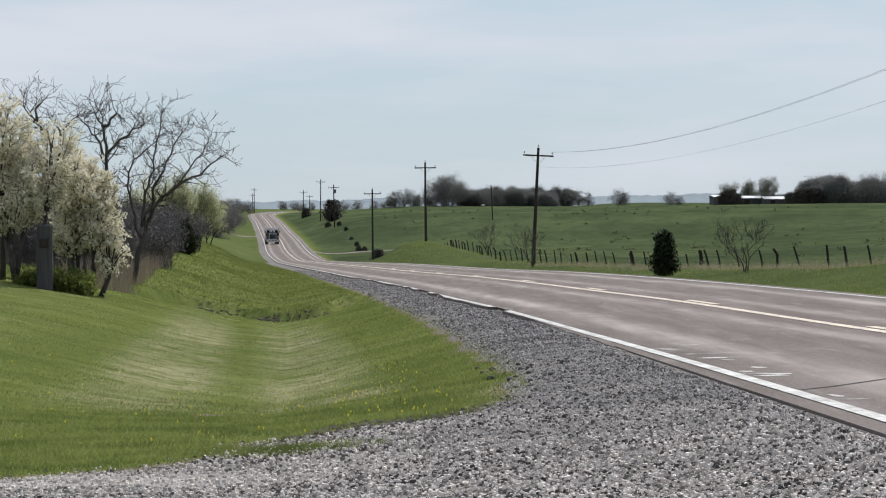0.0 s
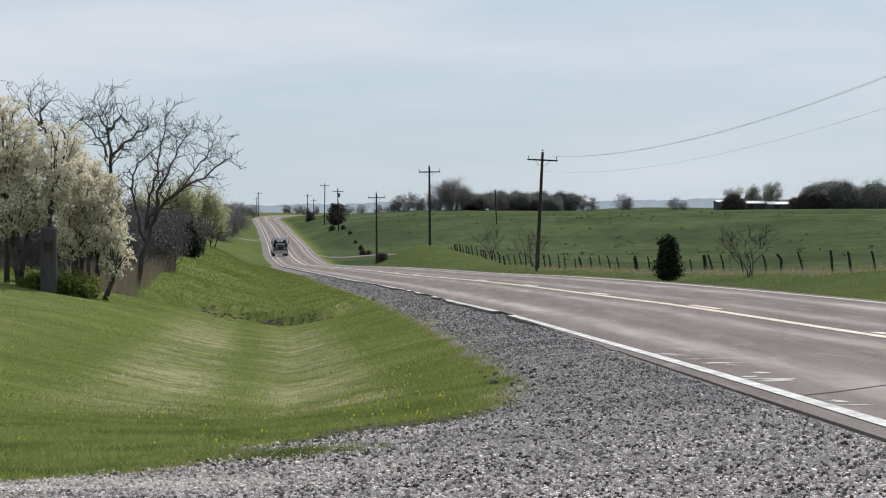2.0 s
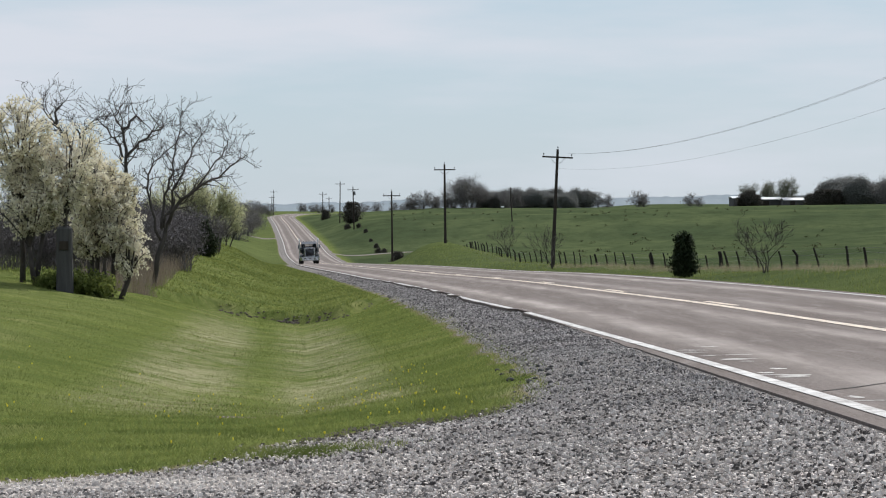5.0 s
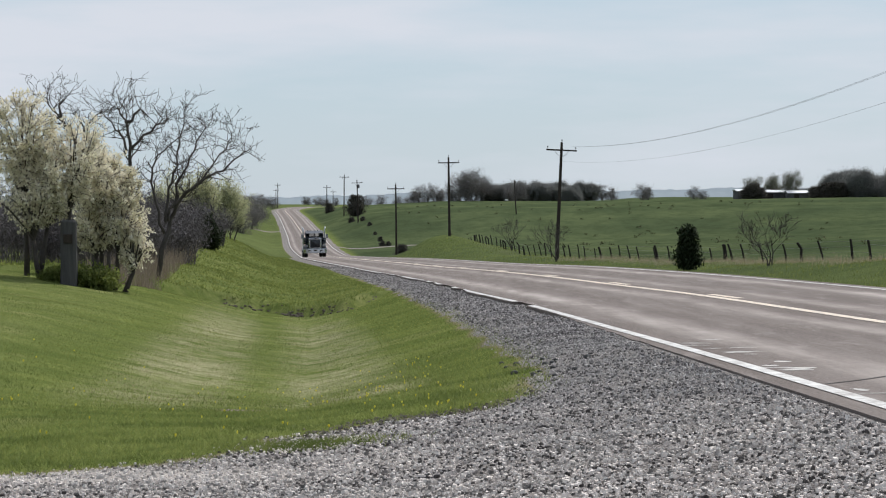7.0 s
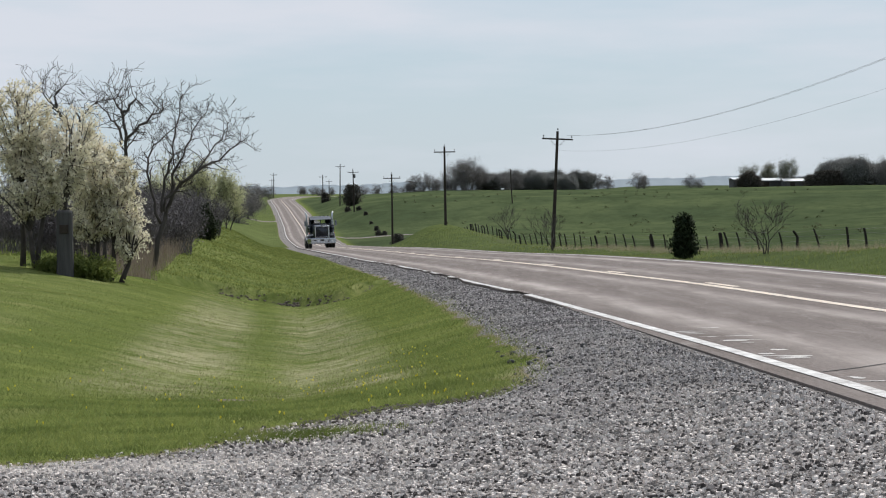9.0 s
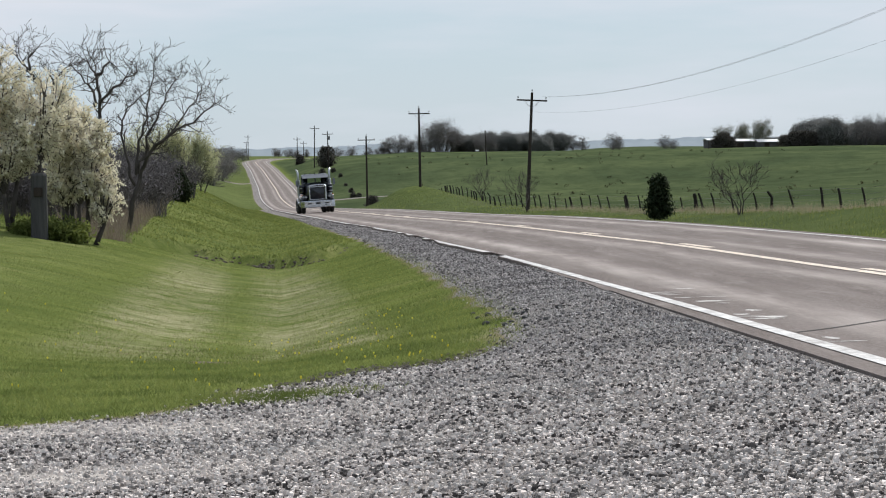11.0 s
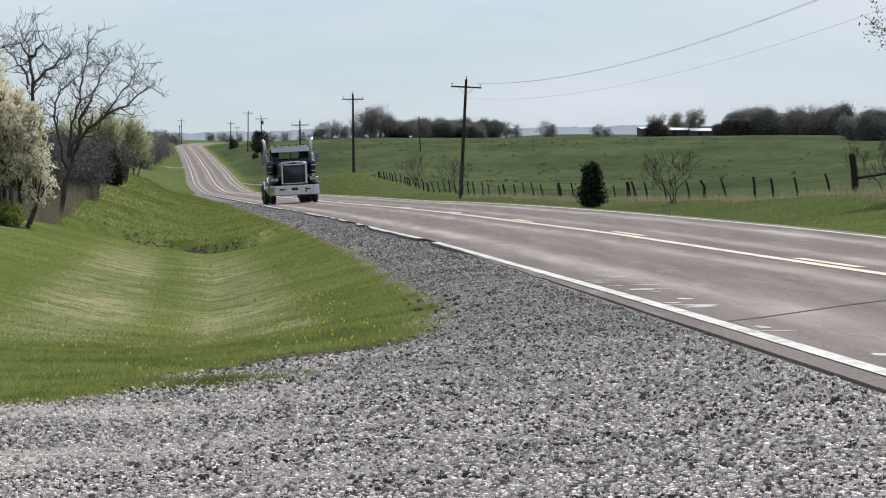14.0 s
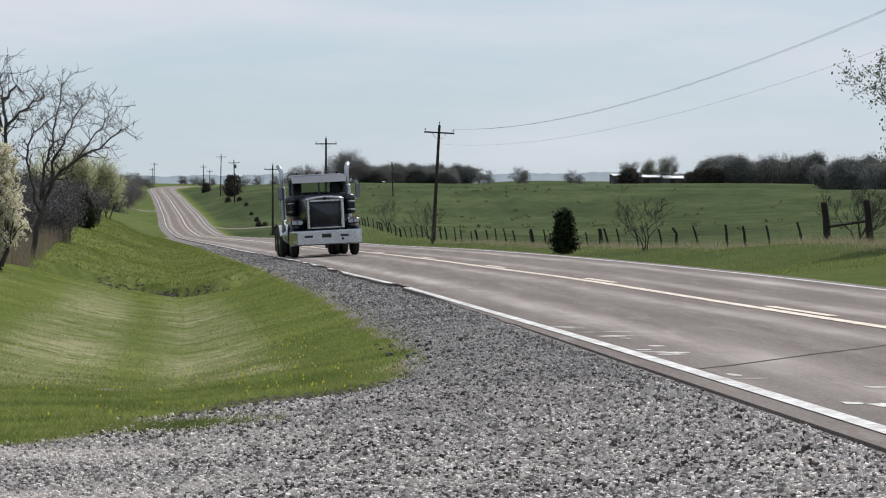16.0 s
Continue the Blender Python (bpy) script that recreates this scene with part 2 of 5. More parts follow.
def mottled(name, a, b, scale=3, rough=0.8, metal=0.0, spec=0.3, dist=0.004, own=True, fine=40, stretch=None):
    """A plain surface with two scales of variation."""
    m = Mat(name, rough, metal, spec)
    n1, n2 = m.noise(scale, 5, stretch=stretch, own=own), m.noise(fine, 3, stretch=stretch, own=own)
    f = m.math("ADD", m.math("MULTIPLY", n1, 0.6), m.math("MULTIPLY", n2, 0.4))
    m.color(m.mix(m.span(f, 0.32, 0.68), a, b))
    m.rough(m.span(n2, 0.3, 0.7, max(rough - 0.1, 0.02), min(rough + 0.1, 1)))
    if dist:
        m.bump(n2, dist, 0.5)
    return m.m


def leafy(name, a, b, c=None, light=0.3):
    """Leaves or petals: each its own tone, a little light through."""
    m = Mat(name, 0.75, spec=0.08)
    r = m.rnd(True)
    col = m.mix(r, a, b)
    if c:
        col = m.mix(m.span(m.noise(0.9, 3), 0.45, 0.6), col, c)
    m.color(col)
    tr = m.node("ShaderNodeBsdfTranslucent")
    m.link(col, tr.inputs["Color"])
    sh = m.node("ShaderNodeMixShader")
    sh.inputs["Fac"].default_value = light
    m.link(m.b.outputs[0], sh.inputs[1]).link(tr.outputs[0], sh.inputs[2])
    out = m.t.nodes["Material Output"]
    m.link(sh.outputs[0], out.inputs["Surface"])
    return m.m


def ground_material():
    m = Mat("earth_and_grass", 1.0, spec=0.0)
    big, mid, fine = m.noise(0.06, 4), m.noise(0.7, 5), m.noise(9, 5, 0.7)
    strands = m.noise(3.4, 6, 0.75, (0.9, 0.75, 1))
    green = m.mix(m.span(mid, 0.35, 0.65), (0.095, 0.122, 0.034), (0.15, 0.178, 0.052))
    green = m.mix(m.span(fine, 0.4, 0.75), green, (0.2, 0.23, 0.068))
    green = m.mix(m.span(strands, 0.36, 0.5, 0.6, 0), green, (0.11, 0.145, 0.04))
    green = m.mix(m.span(m.noise(0.28, 5, 0.65), 0.42, 0.62, 0.0, 0.55), green, (0.07, 0.1, 0.026))
    green = m.mix(m.span(m.noise(1.0, 5, 0.65, (0.4, 0.6, 1)), 0.45, 0.62, 0.0, 0.5), green, (0.075, 0.105, 0.028))
    green = m.mix(m.span(m.noise(0.45, 5, 0.7), 0.55, 0.7, 0.0, 0.55), green, (0.25, 0.25, 0.105))
    straw = m.mix(m.span(fine, 0.3, 0.7), (0.25, 0.235, 0.135), (0.45, 0.415, 0.275))
    dry = m.math("MULTIPLY", m.layer("dry"), m.span(m.math("ADD", m.math("MULTIPLY", strands, 0.6), m.math("MULTIPLY", mid, 0.4)), 0.4, 0.56))
    col = m.mix(dry, green, straw)
    past = m.mix(m.span(m.noise(0.05, 4, 0.6, (1, 0.35, 1)), 0.4, 0.62), (0.056, 0.075, 0.038), (0.088, 0.11, 0.052))
    past = m.mix(m.span(m.noise(0.22, 6, 0.75, (1, 0.3, 1)), 0.45, 0.6, 0, 0.5), past, (0.036, 0.05, 0.025))
    past = m.mix(m.span(m.noise(0.5, 5, 0.7), 0.55, 0.75, 0, 0.5), past, (0.09, 0.1, 0.045))
    col = m.mix(m.layer("pasture"), col, past)
    stone = m.cells(52, "Color")
    bw = m.node("ShaderNodeRGBToBW")
    m.link(stone, bw.inputs[0])
    stones = m.mix(m.span(bw.outputs[0], 0.15, 0.9), (0.2, 0.18, 0.173), (0.68, 0.625, 0.6))
    # shade between the stones, painted as dark gaps around the cells
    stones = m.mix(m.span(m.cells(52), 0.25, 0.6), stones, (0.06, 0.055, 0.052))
    dirt = m.mix(m.span(mid, 0.3, 0.7), (0.27, 0.245, 0.22), (0.46, 0.425, 0.385))
    stones = m.mix(m.span(m.noise(1.3, 4), 0.5, 0.75, 0, 0.55), stones, dirt)
    edge = m.math("ADD", m.layer("gravel"), m.math("MULTIPLY", m.math("SUBTRACT", m.noise(2.2, 5, 0.7), 0.5), 0.9))
    stones = m.mix(m.math("MULTIPLY", m.layer("dark"), 0.75), stones, m.mix(m.span(bw.outputs[0], 0.1, 0.95), (0.06, 0.056, 0.054), (0.32, 0.3, 0.285)))
    far_mottle = m.math("MULTIPLY", m.span(m.noise(7, 5, 0.75), 0.35, 0.65), m.layer("dark"))
    stones = m.mix(m.math("MULTIPLY", far_mottle, 0.6), stones, (0.3, 0.28, 0.265))
    stones = m.mix(m.math("MULTIPLY", m.layer("dust"), m.span(m.noise(3, 5, 0.7), 0.3, 0.6, 0.1, 0.95)), stones, (0.62, 0.565, 0.52))
    grav = m.span(edge, 0.42, 0.58)
    soil = m.span(edge, 0.2, 0.45, 0, 0.75)
    col = m.mix(m.math("MULTIPLY", soil, m.span(m.layer("gravel"), 0.02, 0.2)), col, (0.21, 0.165, 0.11))
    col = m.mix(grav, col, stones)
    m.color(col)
    h = m.math("ADD", m.math("MULTIPLY", fine, 0.5), m.math("MULTIPLY", m.cells(52), 0.8))
    m.bump(h, 0.03, 0.8)
    return m.m


def asphalt_material():
    m = Mat("worn_asphalt", 0.85, spec=0.12)
    big, fine = m.noise(0.35, 4), m.noise(30, 4, 0.7)
    track = m.math("MULTIPLY", m.layer("track"), m.span(m.noise(0.25, 3), 0.3, 0.6, 0.35, 1))
    streak = m.noise(1.1, 5, 0.65, (2.2, 0.12, 1))
    c = m.mix(m.span(fine, 0.4, 0.62), (0.085, 0.069, 0.062), (0.175, 0.144, 0.13))
    c = m.mix(m.span(m.cells(11), 0.05, 0.16, 0.55, 0), c, (0.33, 0.3, 0.28))
    c = m.mix(m.span(m.noise(3, 5, 0.7, (1.2, 0.12, 1)), 0.55, 0.72, 0, 0.5), c, (0.3, 0.265, 0.245))
    c = m.mix(m.span(streak, 0.42, 0.7, 0, 0.28), c, (0.26, 0.22, 0.2))
    c = m.mix(m.math("MULTIPLY", track, m.span(streak, 0.3, 0.7, 0.3, 0.72)), c, (0.5, 0.445, 0.41))
    c = m.mix(m.span(big, 0.55, 0.75, 0, 0.35), c, (0.14, 0.125, 0.12))
    m.color(c)
    m.rough(m.span(streak, 0.35, 0.7, 0.92, 0.75))
    m.bump(fine, 0.004, 0.6)
    return m.m


def road_paint(name, colour, worn):
    m = Mat(name, 0.6)
    n = m.math("ADD", m.math("MULTIPLY", m.noise(3, 5, 0.7, (1.6, 0.7, 1)), 0.55), m.math("MULTIPLY", m.noise(18, 4, 0.75), 0.45))
    m.color(m.mix(m.span(n, worn - 0.05, worn + 0.2), (0.26, 0.24, 0.225), colour))
    m.bump(n, 0.003, 0.5)
    return m.m


M_BRUSH = leafy("purple_brown_brush", (0.07, 0.062, 0.064), (0.15, 0.135, 0.138), None, 0.05)
M_GROUND = ground_material()
M_ASPHALT = asphalt_material()
M_WHITE_LINE = road_paint("white_road_paint", (0.72, 0.71, 0.69), 0.43)
M_YELLOW_LINE = road_paint("yellow_road_paint", (0.78, 0.64, 0.5), 0.4)
M_BARK = mottled("grey_bark", (0.03, 0.026, 0.023), (0.085, 0.073, 0.065), 4, 0.95)
M_POLE = mottled("weathered_pole_wood", (0.022, 0.018, 0.015), (0.06, 0.048, 0.04), 2, 0.95, spec=0.1, stretch=(6, 6, 0.6))
M_POST = mottled("grey_post_wood", (0.012, 0.011, 0.01), (0.045, 0.039, 0.034), 5, 0.95, spec=0.08, stretch=(5, 5, 0.7))
M_BLOSSOM = leafy("pale_blossom", (0.9, 0.86, 0.75), (0.74, 0.69, 0.55), (0.66, 0.62, 0.46), 0.35)
M_SPRING = leafy("young_leaves", (0.34, 0.36, 0.19), (0.54, 0.53, 0.35), None, 0.45)
M_DARKLEAF = leafy("dark_cedar_green", (0.016, 0.026, 0.014), (0.035, 0.045, 0.02), None, 0.1)
M_STRAW = leafy("dry_grass", (0.3, 0.25, 0.16), (0.45, 0.38, 0.26), None, 0.2)
M_GRASS = leafy("grass_blades", (0.14, 0.175, 0.046), (0.29, 0.315, 0.1), (0.11, 0.14, 0.038), 0.45)
# far wood and twigs paled in colour to suggest haze
M_FAR = leafy("far_bare_crowns_hazed", (0.13, 0.12, 0.115), (0.2, 0.19, 0.18), None, 0.15)

# ---- ground ----
YS = np.concatenate([np.arange(-60, 4, 4), np.arange(4, 40, 0.3), np.arange(40, 76, 0.7), np.arange(76, 92, 0.22), 92 * 1.012 ** np.arange(0, 215), [1250, 1400, 1600, 1900, 2300, 2800, 3200]])
YS = np.unique(np.round(YS, 3))
LS = np.concatenate([-np.geomspace(1400, 40, 26), np.arange(-38, -16, 1.0), np.arange(-16, -3.6, 0.25), [-3.4, 0, 3.4], np.arange(3.7, 10, 0.4), np.arange(10, 26, 1.0), np.geomspace(26, 1400, 40)])


def build_ground():
    ls, ys = np.meshgrid(LS, YS)
    zs = land(ls, ys)
    ob = new("ground", sheet("ground", hermite(ys, 1) + ls, ys, zs, M_GROUND))
    me = ob.data
    # gravel: the drive in front, then the shoulders
    de = drive_edge(ls)
    drive = 1 - smooth(ys - de + 0.35 * wave(ls, ys, 0.5, 3), -0.9, 0.9)
    drive = drive * (ls < -3) + (ls >= -3) * (np.abs(ls) < 4.4)
    wid = np.where(ls < 0, np.interp(ys, [0, 34, 60, 90, 300, 600], [5.0, 4.85, 4.75, 4.7, 4.55, 4.5]), np.interp(ys, [60, 120, 600], [4.9, 4.6, 4.4])) + 0.12 * wave(ls, ys, 1.1, 6)
    should = 1 - smooth(np.abs(ls), wid - 0.2, wid + 0.3)
    side = (1 - smooth(np.abs(ys - 495), 2.5, 4.5)) * (ls > 0) * (ls < 22) + (1 - smooth(np.abs(ys - 628), 3, 6)) * (ls < 0) * (ls > -30)
    grav = np.maximum(np.maximum(np.where(ys < 60, drive, 0), should * (ys > 4)), side)
    tongue = 0.8 * np.exp(-((ls + 7.65) / 0.22) ** 2 - ((ys - 26.6) / 0.7) ** 2) + 0.36 * np.exp(-((ls + 5.2) / 0.35) ** 2 - ((ys - 23.5) / 2.4) ** 2) + 0.5 * np.exp(-((ls + 8.6) / 0.2) ** 2 - ((ys - 29) / 0.6) ** 2)
    paint_layer(me, "gravel", np.maximum(grav, tongue))
    paint_layer(me, "dust", drive_dust(ls, ys))
    paint_layer(me, "dark", shoulder_rock(ls, ys))
    mown = (ls < -4.2) * (ys < mown_edge(ls))
    run = ls + 0.012 * (ys - 50)
    dryness = (np.exp(-((run + 8.9) / 0.75) ** 4) + 1.1 * np.exp(-((run + 6.95) / 0.75) ** 4)) * smooth(ys, 25, 31) * (0.75 + 0.35 * wave(ls, ys, 2.6, 3)) + 0.14 * smooth(-ls, 9, 12)
    dryness = np.where(ls > 0, 0.04, 0.8 * dryness * (1 - 0.8 * smooth(ys, 66, 76)) * mown + 0.08 * (1 - mown))
    dryness = np.maximum(dryness, 0.3 * np.exp(-((ls + 5.25) / 0.3) ** 2 - ((ys - 23.5) / 2.6) ** 2))
    dryness = np.maximum(dryness, 0.55 * np.exp(-((ls - 16.2) / 1.2) ** 2))
    paint_layer(me, "dry", dryness)
    verge = np.interp(ys, [70, 110, 380, 420], [0.35, 0.75, 0.8, 1.0]) * smooth(ls, 4.4, 7) * (1 - 0.4 * np.exp(-((ls - 12) / 4.5) ** 2 - ((ys - 325) / 40.0) ** 2))
    paint_layer(me, "pasture", np.maximum(np.maximum(smooth(ls, 15.5, 19), verge * (ls > 0)), 0.5 * smooth(ys, 110, 230) * (ls < 0)))
    return tagged(ob, "mown spring grass, gravel drive and green pasture", "ground", kind="structure")


build_ground()


# ---- road ----
EDGE_STEPS = np.random.RandomState(5).rand(4, 400)


def broken_edge(y):
    """Where the pavement ends on the near side: whole by the drive, bitten off in lumps farther on."""
    y = np.asarray(y, float)
    bad = np.interp(y, [40, 44, 56, 60, 70, 74, 93, 96, 110, 125, 145, 190], [0, 0.9, 1, 0.35, 0.4, 1, 1, 0.6, 0.9, 0.4, 0.5, 0.1])
    lump = EDGE_STEPS[0][np.clip((y / 1.9).astype(int), 0, 399)]
    chip = EDGE_STEPS[1][np.clip((y / 0.7).astype(int), 0, 399)]
    bite = np.clip(lump * 1.5 - 0.45, 0, 1) * 0.2 + chip * 0.09
    return -3.52 - np.interp(y, [0, 22, 32, 42], [0.15, 0.13, 0.07, 0.0]) + bad * bite - 0.05 * (chip - 0.5) * (y > 30)


def strip(name, lat0, lat1, ys, up, material, thick=0.0, cols=2, ragged=0.0):
    """A band that follows the road."""
    lats = np.linspace(lat0, lat1, cols)
    ls, yy = np.meshgrid(lats, ys)
    if ragged:
        ls[:, 0] = broken_edge(ys)
    zs = road_z(ls, yy) + up
    xs = hermite(yy, 1) + ls
    if thick:
        xs = np.concatenate([xs[:, :1], xs, xs[:, -1:]], 1)
        yy = np.concatenate([yy[:, :1], yy, yy[:, -1:]], 1)
        zs = np.concatenate([zs[:, :1] - thick, zs, zs[:, -1:] - thick], 1)
        ls = np.concatenate([ls[:, :1], ls, ls[:, -1:]], 1)
    me = sheet(name, xs, yy, zs, material)
    return me, ls, yy


def build_road():
    ys = np.unique(np.concatenate([np.arange(-50, 4, 2), np.arange(4, 60, 0.35), np.arange(60, 160, 0.9), np.arange(160, 1100, 4.0)]))
    me, ls, yy = strip("road", -3.52, 3.75, ys, 0.0, M_ASPHALT, 0.12, 39, 0.13)
    me.shade_flat()
    a = np.abs(ls)
    paint_layer(me, "track", np.exp(-((a - 0.8) / 0.22) ** 2) * 0.75 + np.exp(-((a - 2.6) / 0.25) ** 2))
    road = tagged(new("road", me), "worn grey two-lane asphalt with a crumbling edge", "road", kind="structure")
    fine = np.unique(np.concatenate([np.arange(4, 160, 0.35), np.arange(160, 1100, 4.0)]))
    edge = broken_edge(fine) + 0.012
    ls = np.stack([np.maximum(-3.465, edge), np.maximum(-3.335, edge + 0.004)], 1)
    yy = np.stack([fine, fine], 1)
    part("edge_line", sheet("edge_line", hermite(yy, 1) + ls, yy, road_z(ls, yy) + 0.006, M_WHITE_LINE), None, road, "worn white edge line, broken off in places")
    for nm, lat, w, mat, label in (("edge_line", 3.4, 0.12, M_WHITE_LINE, "white edge line"),
                                   ("centre_line", -0.1, 0.17, M_YELLOW_LINE, "solid yellow centre line")):
        ob = new(nm, strip(nm, lat - w / 2, lat + w / 2, fine, 0.006, mat)[0])
        ob.parent = road
        tagged(ob, label)
    for k in range(26):
        y0 = DASH + 17.75 * k
        ob = new("dash", strip("dash", 0.07, 0.22, np.linspace(y0, y0 + 3.9, 6), 0.006, M_YELLOW_LINE)[0])
        ob.parent = road
    return road


DASH = 15.2
ROAD_OBJECT = build_road()

M_CRACK = mottled("dark_tar_seam", (0.012, 0.011, 0.01), (0.035, 0.032, 0.03), 8, 0.85, own=False)
M_SMEAR = road_paint("old_paint_smear", (0.6, 0.57, 0.54), 0.42)
M_CHUNK = mottled("broken_asphalt", (0.03, 0.03, 0.032), (0.09, 0.088, 0.086), 14, 0.9)


def stone_material():
    m = Mat("crushed_limestone", 0.9, spec=0.1)
    r = m.rnd(True)
    pale = m.mix(m.span(r, 0.2, 0.4), (0.035, 0.03, 0.028), m.mix(r, (0.31, 0.262, 0.238), (0.96, 0.865, 0.8)))
    grey = m.mix(m.math("POWER", r, 1.5), (0.06, 0.053, 0.052), (0.56, 0.515, 0.495))
    c = m.mix(m.layer("dark"), pale, grey)
    c = m.mix(m.span(m.noise(60, 3), 0.35, 0.7, 0, 0.2), c, (0.36, 0.33, 0.315))
    c = m.mix(m.span(m.noise(0.9, 4, 0.6, (0.5, 1.6, 1)), 0.5, 0.68, 0, 0.4), c, (0.66, 0.62, 0.575))
    c = m.mix(m.math("MULTIPLY", m.layer("dust"), m.span(m.noise(3, 5, 0.7), 0.3, 0.6, 0.1, 0.85)), c, (0.72, 0.66, 0.61))
    m.color(c)
    m.bump(m.noise(120, 3), 0.004, 0.6)
    return m.m


M_STONE = stone_material()
M_DANDELION = leafy("yellow_petals", (0.75, 0.62, 0.06), (0.85, 0.75, 0.12), None, 0.2)


# ---- trees and shrubs ----
def grow(geo, tips, p, d, length, r, depth, rng, spread=0.6, up=0.25, kids=3, bend=0.22, sides=5, fine=None):
    """One limb with its side limbs; the thin ones go into fine."""
    n = 4 if depth > 2 else 3
    path, radii = [p], [r]
    for k in range(n):
        d = (d + Vector((rng.gauss(0, bend), rng.gauss(0, bend), rng.gauss(0, bend * 0.6) + up * 0.25))).normalized()
        p = p + d * (length / n)
        path.append(p)
        radii.append(max(r * (1 - 0.55 * (k + 1) / n), 0.005))
    (fine if fine and depth <= 2 else geo).tube(path, radii, sides if depth > 2 else 3, caps=False)
    if depth <= 1:
        tips.extend(path[1:])
        if depth <= 0:
            return
    m = kids if depth > 1 else kids + 1
    for k in range(m):
        at = 0.35 + 0.65 * (k + rng.random() * 0.8) / m if depth < 99 else 1
        i = min(int(at * n), n - 1)
        q = path[i].lerp(path[i + 1], at * n - i if at < 1 else 1)
        side = Vector((rng.gauss(0, 1), rng.gauss(0, 1), rng.gauss(0.1, 0.7))).normalized()
        nd = (d * (1 - spread) + side * spread + Vector((0, 0, up * 0.5))).normalized()
        grow(geo, tips, q, nd, length * rng.uniform(0.55, 0.8), radii[min(i + 1, n)] * 0.75, depth - 1, rng, spread, up, kids, bend, sides, fine)


def flakes(geo, centres, per, jitter, size, rng, droop=0.0):
    """Small folded leaves or petals about each centre."""
    v, f = geo.v, geo.f
    for c in centres:
        for _ in range(per):
            x, y, z = c[0] + rng.gauss(0, jitter), c[1] + rng.gauss(0, jitter), c[2] + rng.gauss(0, jitter) - droop
            a, b = rng.uniform(0, 6.283), rng.uniform(-1.2, 1.2)
            s = size * rng.uniform(0.6, 1.3)
            ux, uy, uz = math.cos(a) * math.cos(b) * s, math.sin(a) * math.cos(b) * s, math.sin(b) * s
            wx, wy, wz = -math.sin(a) * s * 0.45, math.cos(a) * s * 0.45, s * rng.uniform(-0.3, 0.3)
            n = len(v)
            v.extend(((x - ux, y - uy, z - uz), (x + wx, y + wy, z + wz), (x + ux, y + uy, z + uz), (x - wx, y - wy, z - wz + s * 0.2)))
            f.append((n, n + 1, n + 2))
            f.append((n, n + 2, n + 3))


def tree(name, label, category, at, height, seed, leaf=None, per=0, size=0.05, jitter=0.12, depth=5, kids=3, spread=0.55, up=0.3, lean=(0, 0), stems=1, girth=0.03, bark=None, crown_name="crown", first=0.34, group="", bend=0.22, bare_below=0.0):
    """A tree: trunk and limbs, and a crown where it has leaves."""
    rng = random.Random(seed)
    top = new(name)
    wood, fine, tips = Geo(), Geo(), []
    for s in range(stems):
        a = rng.uniform(0, 6.283)
        off = Vector((math.cos(a), math.sin(a), 0)) * (0.12 * height * 0.3 if stems > 1 else 0)
        d = Vector((lean[0] + (rng.gauss(0, 0.25) if stems > 1 else 0), lean[1] + (rng.gauss(0, 0.25) if stems > 1 else 0), 1)).normalized()
        grow(wood, tips, Vector((0, 0, -0.1)) + off, d, height * first, height * girth, depth, rng, spread, up, kids, bend, 5, fine)
    # bring it to its height
    h = max(p[2] for p in wood.v + fine.v)
    k = height / h
    for part_geo in (wood, fine):
        part_geo.v = [(x * k, y * k, z * k if z > 0 else z) for x, y, z in part_geo.v]
    part("trunk", wood, bark or M_BARK, top, soft=True)
    part("branchwork", fine, bark or M_BARK, top)
    if leaf:
        crown = Geo()
        flakes(crown, [p * k for p in tips if p.z * k > bare_below * (0.7 + 0.6 * rng.random())], per, jitter, size, rng)
        part(crown_name, crown, leaf, top)
    top.matrix_world = Matrix.Translation(at)
    return tagged(top, label, category, group)


def again(ob, at, scale, turn, label=""):
    c = copy_thing(ob, Matrix.LocRotScale(at, Euler((0, 0, turn)), (scale, scale, scale)))
    return tagged(c, label) if label else c


def cedar(label, at, height, radius, seed, group="", shape=(0.7, 1, 0.95, 0.5, 0.32, 0.08), leaf=None):
    """An evergreen of upright feathery sprays, ragged at the edge."""
    rng = random.Random(seed)
    top = new("cedar")
    wood, crown = Geo(), Geo()
    wood.tube([(0, 0, -0.1), (0.02, 0, height * 0.5), (0, 0.02, height * 0.92)], [height * 0.03, height * 0.02, 0.01], 6)
    cs = []
    for k in range(150):
        z = height * (0.06 + 0.9 * rng.random() ** 1.1)
        f = z / height
        rr = radius * np.interp(f, [0, 0.12, 0.42, 0.6, 0.85, 1], shape) * rng.uniform(0.45, 1.25) * (1 + 0.18 * math.sin(5 * f + seed))
        a = rng.uniform(0, 6.283)
        p = Vector((math.cos(a) * rr, math.sin(a) * rr, z + 0.06 * height))
        if k % 3 == 0:
            wood.tube([(0, 0, z * 0.85), tuple(p)], [height * 0.008, 0.004], 3, False)
        for j in range(4):
            cs.append(Vector((p.x * (0.45 + 0.2 * j), p.y * (0.45 + 0.2 * j), p.z - 0.04 * height * (3 - j) * 0.5)))
    flakes(crown, cs, 9, 0.05 * height, 0.045 * height, rng)
    part("trunk", wood, M_BARK, top)
    part("foliage", crown, leaf or M_DARKLEAF, top)
    top.matrix_world = Matrix.Translation(at)
    return tagged(top, label, "shrub", group)


